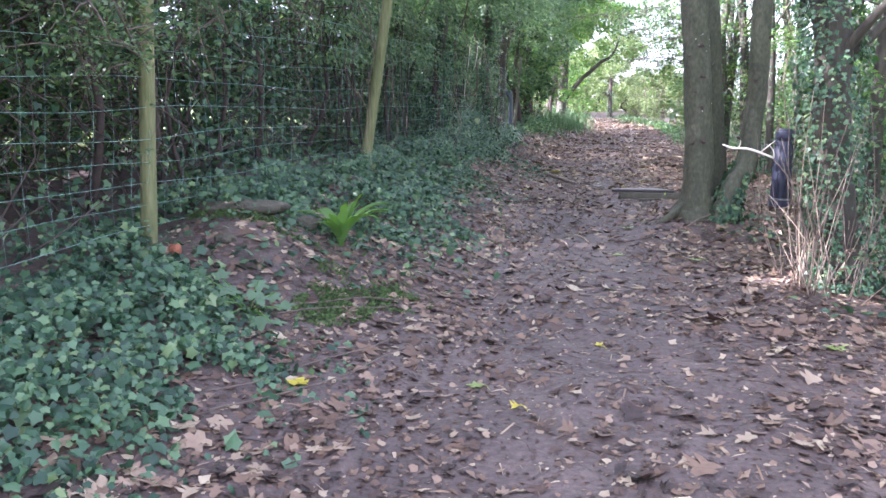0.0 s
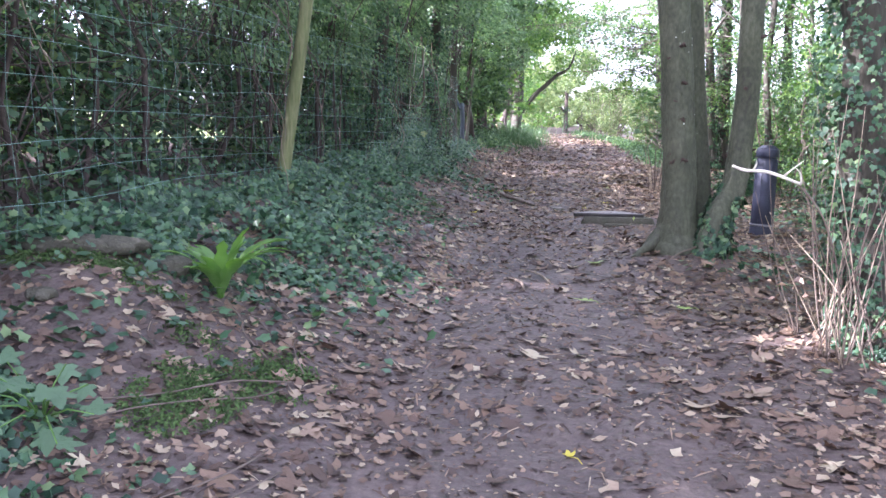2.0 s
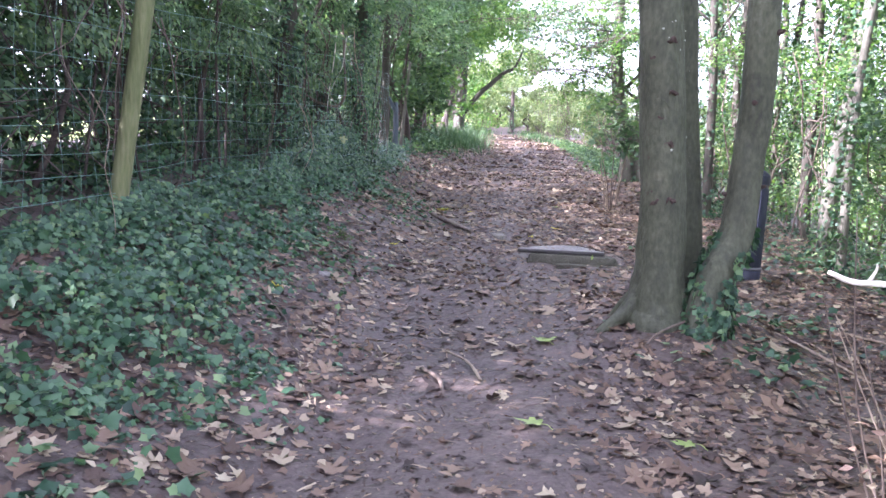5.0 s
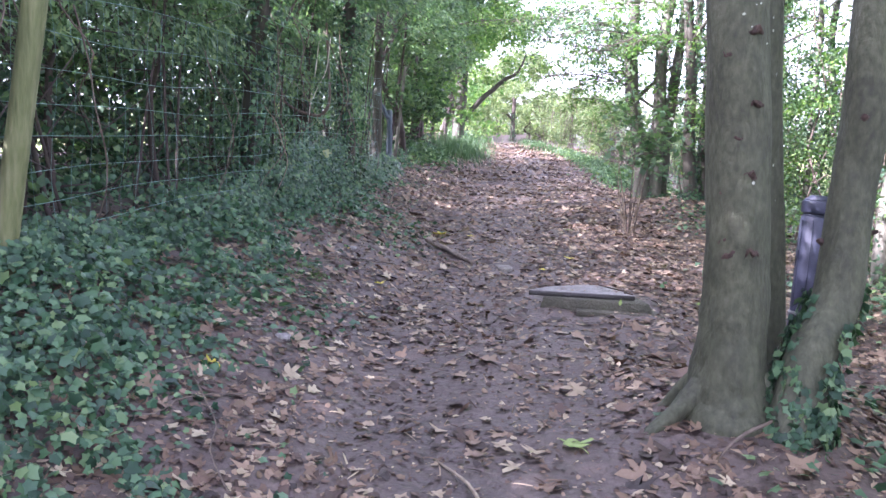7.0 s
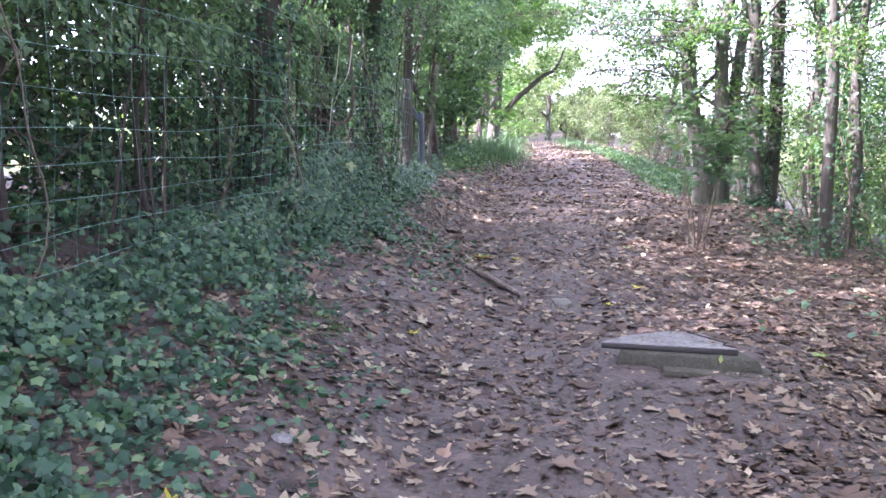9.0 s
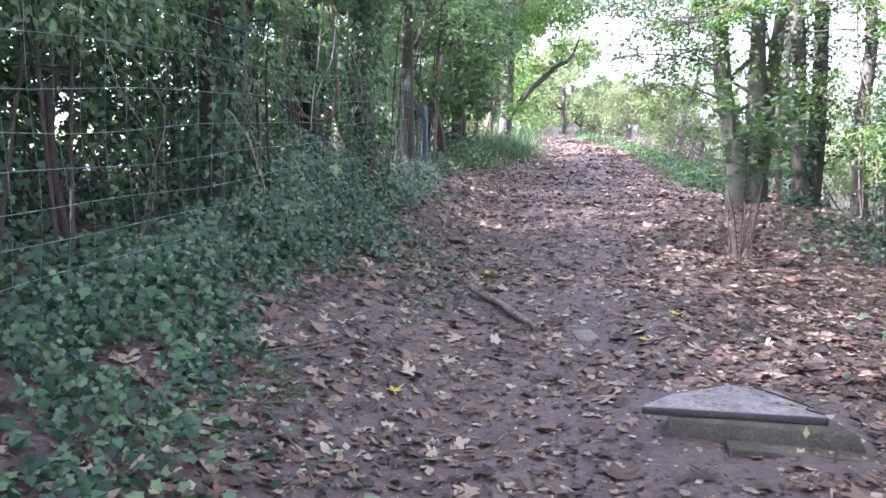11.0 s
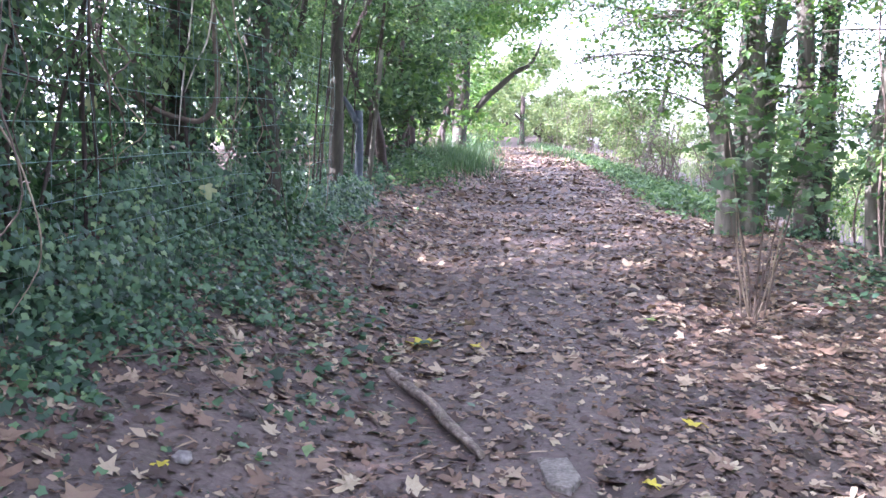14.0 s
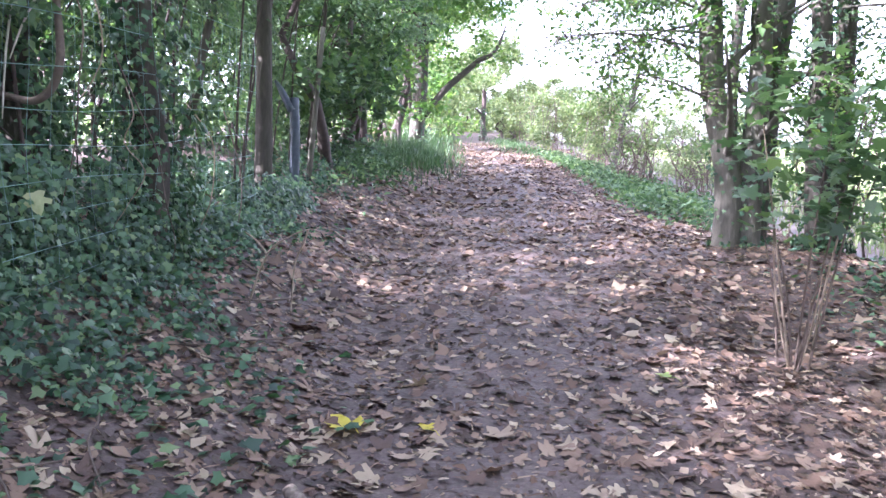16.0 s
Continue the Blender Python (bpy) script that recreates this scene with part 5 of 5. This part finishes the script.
for k, (cx, cy, n, a, b_) in enumerate(((3.6, 25.2, 1300, .32, 1.0), (3.8, 28.0, 2600, .42, 1.6), (3.6, 32, 1900, .34, 1.9), (3.3, 37, 1400, .3, 2.0), (-1.5, 25.5, 900, .3, 1.4))):
    gq = np.random.default_rng(30 + k)
    x, y = cx + gq.normal(size=n) * a, cy + gq.normal(size=n) * b_
    hh = np.clip(.16 + .12 * vnoise(x, y, .5, 60 + k), .04, .3) * gq.random(n) ** .6
    # sunlit green comes from the lightened spray leaf colour
    thing("lush_low_plants", (cx, cy, gz(cx, cy)), "lush low broad-leaved green plants edging the path", "plants", "low plants by the path", "stuff",
          geo=scatter(OVAL, np.stack([x, y, ground_z(x, y) + hh], 1), gq.uniform(.07, .15, n), None, .6, gq), material=LIT_SPRAY_M)
grass("verge_grass", "sparse grass on the far verge", 2.4, 45, 900, .4, 3.5, .22, GRASSY, 41, .03)
grass("verge_grass", "sparse grass on the far verge", -0.7, 44, 1200, .45, 4.5, .3, GRASSY, 42, .03)
grass("field_edge_grass", "pale grass at the field edge", 8.0, 24, 3500, 1.2, 7, .35, HAZE_PALE_M, 43, .02)
grass("field_edge_grass", "pale grass at the field edge", 9.0, 38, 2500, 2, 6, .4, HAZE_PALE_M, 44, .03)


def moss(cx, cy, rx, ry, n, seed):
    g = np.random.default_rng(seed)
    a, r = g.uniform(0, 6.28, n), g.random(n) ** .5
    x, y = cx + np.cos(a) * r * rx, cy + np.sin(a) * r * ry
    keep = (vnoise(x, y, .12, seed) > -.35) & (g.random(n) < (1.05 - r) ** .6)
    x, y = x[keep], y[keep]
    pos = np.stack([x, y, ground_z(x, y) + .012], 1)
    thing("moss_patch", (cx, cy, gz(cx, cy)), "patch of deep green moss on bare earth", "moss", "moss patches", "stuff",
          geo=scatter(OVAL, pos, g.uniform(.014, .032, len(x)), None, .9, g), material=MOSS)


for k, a in enumerate(((-1.55, 4.85, .26, .42, 6800), (-1.25, 5.3, .24, .32, 3600), (-2.45, 5.68, .55, .2, 6200), (-1.75, 5.35, .16, .14, 1000), (-1.45, 11.6, .2, .25, 1200))):
    moss(*a, 60 + k)

# stones and ivy sprigs on the bare mound
def rock(x, y, sx_, sy_, sz_, seed, mat, label):
    g = np.random.default_rng(seed)
    bm = bmesh.new()
    bmesh.ops.create_icosphere(bm, subdivisions=3, radius=1)
    bm.verts.index_update()
    v = np.array([q.co for q in bm.verts])
    f = np.array([[q.index for q in face.verts] for face in bm.faces])
    bm.free()
    v = np.sign(v) * np.abs(v) ** .8
    v = v * (1 + .16 * vnoise(v[:, 0] * 2 + seed, v[:, 1] * 2 + v[:, 2], 1, seed) + .07 * vnoise(v[:, 0] * 6, v[:, 2] * 6 + v[:, 1] * 3, 1, seed + 1))[:, None]
    v = v * [sx_, sy_, sz_] + [x, y, gz(x, y) + sz_ * .25]
    thing("stone", (x, y, gz(x, y)), label, "stone", "stones on the mound", geo=(v, f), material=mat, smooth=True)


for k, a in enumerate(((-2.62, 5.85, .36, .14, .065), (-2.18, 6.02, .13, .09, .06), (-2.95, 5.95, .16, .1, .06), (-2.45, 5.2, .07, .06, .035), (-2.0, 4.75, .045, .04, .025), (-1.2, 9.9, .05, .04, .03), (-1.3, 13.1, .04, .03, .025))):
    rock(*a, 70 + k, MOSSY if k < 5 else STONE, "half-buried mossy stone on the bank" if k < 5 else "small grey stone on the earth")

# ---- ivy over the bank ----
gi = np.random.default_rng(77)
n = 150000
y = gi.uniform(1.0, 27.0, n)
x = gi.uniform(-3.6, -0.6, n)
edge = -1.45 + 0.25 * vnoise(y, 0 * y, 1.6, 3) + 0.16 * vnoise(y, x, .4, 4) - 0.55 * np.exp(-((y - 5.4) / 1.0) ** 2) + 0.9 * sstep(20, 30, y) + 0.18 * np.exp(-((y - 7.8) / 1.0) ** 2)
inside = edge - x
clear = ((x + 2.1) / 1.0) ** 2 + ((y - 5.3) / .62) ** 2 < 1                # the bare mound
keep = (gi.random(n) < (.05 * (inside > -.45) + .95 * sstep(-.12, .5, inside)) * (1 - .85 * sstep(1.0, 1.5, inside))) & (~clear | (gi.random(n) < .06)) & (vnoise(x, y, .22, 12) > -.5)
keep &= gi.random(n) < 1.15 - .028 * y
x, y, inside = x[keep], y[keep], inside[keep]
lift = (.02 + .15 * sstep(0, .7, inside) * (1 + .7 * vnoise(x, y, .3, 14))) * gi.random(len(x)) ** .7
pos = np.stack([x, y, surface_z(x, y) + lift], 1)
size = np.clip(gi.lognormal(math.log(.038), .32, len(x)), .018, .075)
face = np.tile(np.array([.45, -.35, 1.0]), (len(x), 1))
IVY_NEAR = (x > -2.2) & (y > 5.5) & (y < 14)
pick = np.flatnonzero(IVY_NEAR)[:: max(1, IVY_NEAR.sum() // 290)][:290]
rest = np.ones(len(x), bool)
rest[pick] = False
ivy_bed = new("ivy_ground_cover")
tagged(ivy_bed, "carpet of dark green ivy over the bank", "ivy")
ivy_bed.location = (-2.0, 12.0, gz(-2.0, 12.0))
near_ = rest & (y < 13)
mass = part("ivy_mass", scatter(IVY, pos[near_], size[near_], face[near_], .6, gi, np.array([.6, -.5, -.3])), IVY_M, ivy_bed)
tagged(mass, kind="stuff")
mass = part("ivy_mass", scatter(IVY_PLAIN, pos[rest & (y >= 13)], size[rest & (y >= 13)], face[rest & (y >= 13)], .6, gi, np.array([.6, -.5, -.3])), IVY_M, ivy_bed)
tagged(mass, kind="stuff")
ivy_mesh = mesh_of("ivy_leaf", *IVY)
ivy_mesh.materials.append(IVY_PART)
for k in pick:
    ob = new("ivy_leaf", ivy_mesh)
    ob.parent = ivy_bed
    ob.matrix_basis = Matrix.Translation(Vector(pos[k]) - ivy_bed.location + Vector((0, 0, .015))) @ Euler((gi.uniform(-.5, .2), gi.uniform(-.2, .5), gi.uniform(-2.6, .2) - .6)).to_matrix().to_4x4() @ Matrix.Scale(size[k] * 1.15, 4)
# ivy climbing the foot of the fence
n = 28000
y = gi.uniform(3.0, 21.0, n)
h = gi.random(n) ** 1.5 * (.13 + .62 * sstep(12, 15.5, y) * (1 - .8 * sstep(17, 18.5, y)) + .25 * vnoise(y, 0 * y, .9, 31))
x = np.array([fence_x(q) for q in y]) + .1 - .25 * h + gi.normal(size=n) * .07 + .12 * vnoise(y, h, .35, 33)
keep = vnoise(y, h, .25, 35) > -.5
pos = np.stack([x, y, ground_z(x, y) + h], 1)[keep]
mass = part("ivy_wall", scatter(IVY_PLAIN, pos, gi.uniform(.026, .054, len(pos)), np.tile(np.array([1.0, -.5, .6]), (len(pos), 1)), .4, gi, np.array([.2, -.2, -1.0])), IVY_M, ivy_bed)
tagged(mass, kind="stuff")
# stray sprigs of ivy on the other side
for k, (cx, cy, n) in enumerate(((-1.7, 5.6, 60), (-2.3, 5.0, 60), (-1.25, 6.2, 60), (-1.3, 15.6, 160), (-1.0, 14.3, 60), (-1.45, 10.6, 120), (2.25, 5.6, 110), (1.72, 8.7, 80), (4.3, 13.2, 900), (2.25, 10.2, 120), (5.2, 11.3, 900), (3.4, 17.6, 160), (4.0, 18.6, 500), (5.6, 16.2, 800))):
    x, y = cx + gi.normal(size=n) * (.25 + n / 1800), cy + gi.normal(size=n) * (.25 + n / 1500)
    p = np.stack([x, y, ground_z(x, y) + gi.random(n) * .08], 1)
    thing("ivy_patch", (cx, cy, gz(cx, cy)), "patch of trailing ivy on the ground", "ivy", "ivy patches", "stuff", geo=scatter(IVY, p, gi.uniform(.04, .08, n), None, .4, gi), material=IVY_M)
for k in range(22):
    y0 = gi.uniform(3.5, 17)
    x0 = -1.5 + .2 * gi.normal()
    pts = [lying(x0 + .12 * q + .03 * gi.normal(), y0 + (.1 + .04 * (k % 5)) * q * (-1) ** k, .03) for q in range(-2, 4)]
    thing("ivy_runner", pts[0], "bare trailing ivy runner over the earth", "runner", "ivy runners", geo=tube(pts, [.004] * 6, 5, 0, 0, 3), material=GREY_TWIG, smooth=True)

# ---- leaf litter ----
gl = np.random.default_rng(99)


def ground_face(x, y):
    """The way the trodden surface faces."""
    e = .04
    return np.stack([-(surface_z(x + e, y) - surface_z(x - e, y)) / (2 * e), -(surface_z(x, y + e) - surface_z(x, y - e)) / (2 * e), np.ones(len(x))], 1)


n = 250000
y = 0.8 + 46 * gl.random(n) ** 1.7
x = gl.uniform(-3.0, 5.4, n)
off = np.abs(x - path_x(y))
drift = vnoise(x, y, .75, 21) + .6 * vnoise(x, y, .28, 22)
dens = .13 + .50 * sstep(.3, 1.25, off) + .30 * sstep(9, 14, y) + .34 * sstep(.0, .7, drift) + .4 * sstep(-.2, -1.0, x) * sstep(13.8, 15.5, y)
dens = dens * (1 - .75 * sstep(3.3, 5.5, x))
dens = dens * (.5 + .5 * sstep(4.5, 9, y)) * (1 - .72 * np.exp(-((x + 1.1) / .75) ** 2 - ((y - 13.1) / 1.0) ** 2))    # bare earth below the bank
in_step = (x > .35) & (x < 1.45) & (y > 11.42) & (y < 12.42)
by_stick = np.abs((x + .41) * .88 + (y - 14.2) * .48) < .06
by_stick &= np.abs(y - 14.2) < .6
keep = (gl.random(n) < dens * .8) & ~(by_stick & (gl.random(n) < .8)) & ~((np.abs(x - .21) < .16) & (np.abs(y - 13.62) < .28)) & ~(in_step & (gl.random(n) < .93))
x, y = x[keep], y[keep]
face = ground_face(x, y)
pos = np.stack([x, y, surface_z(x, y) + .002 + .010 * gl.random(len(x))], 1)
size = np.clip(gl.lognormal(math.log(.050), .46, len(x)), .018, .15)
kind = gl.integers(0, 11, len(x))
near_ = (np.abs(x) < 1.6) & (y > 7) & (y < 15) & (kind < 8) & (size > .06)
pick = np.flatnonzero(near_)[:: max(1, near_.sum() // 290)][:290]
rest = np.ones(len(x), bool)
rest[pick] = False
fine_ = rest & (y < 16.5) & (size > .066)
far_ = rest & ~fine_ & (size > .04) & (y < 24)
small_ = rest & ~fine_ & ~far_ & (kind < 8)
geos = [scatter(DRY[k], pos[fine_ & (kind == k)], size[fine_ & (kind == k)], face[fine_ & (kind == k)], .19, gl) for k in range(8)]
geos += [scatter(PLAIN[k], pos[far_ & (kind == k)], size[far_ & (kind == k)], face[far_ & (kind == k)], .26, gl) for k in range(8)]
geos.append(scatter(SCRAP, pos[small_], size[small_] * 1.25, face[small_], .26, gl))
geos.append(scatter(OVAL, pos[rest & (kind > 7)], size[rest & (kind > 7)] * .8, face[rest & (kind > 7)], .25, gl))
nb = 70000
yb, xb = 0.8 + 24 * gl.random(nb) ** 1.25, gl.uniform(-2.2, 4.5, nb)
geos.append(scatter(SCRAP, np.stack([xb, yb, surface_z(xb, yb) + .003], 1), gl.uniform(.006, .030, nb), None, .3, gl))
# stalks and crumbs of twig
ns = 5200
yt, xt = 1.5 + 17 * gl.random(ns) ** 1.2, gl.uniform(-2.0, 3.6, ns)
sliver = (np.array([(-.035, -.5, 0), (.035, -.5, .02), (.03, .1, .07), (.0, .5, .02), (-.03, .05, .03)]), np.array([(0, 1, 2), (0, 2, 4), (4, 2, 3)]))
geos.append(scatter(sliver, np.stack([xt, yt, surface_z(xt, yt) + .006], 1), gl.uniform(.04, .13, ns), None, .2, gl))
xe, ye = gl.uniform(-2.6, 5.0, 3500), gl.uniform(-5.0, 1.2, 3500)
geos.append(scatter(PLAIN[0], np.stack([xe, ye, surface_z(xe, ye) + .008], 1), gl.uniform(.03, .11, 3500), None, .16, gl))
litter = part("leaf_litter", join(*geos), LITTER, ground, "scattered brown and tan fallen leaves")
tagged(litter, kind="stuff")
dry_meshes = []
for k in range(8):
    me = mesh_of("fallen_leaf", *DRY[k])
    me.materials.append(LITTER_PART)
    dry_meshes.append(me)
for k in pick:
    ob = new("fallen_leaf_piece", dry_meshes[kind[k]])
    ob.parent = ground
    ob.matrix_basis = Matrix.Translation(Vector(pos[k]) + Vector((0, 0, .003))) @ Vector(face[k]).to_track_quat('Z', 'Y').to_matrix().to_4x4() @ Euler((gl.normal() * .15, gl.normal() * .15, gl.uniform(0, 6.28))).to_matrix().to_4x4() @ Matrix.Scale(size[k], 4)
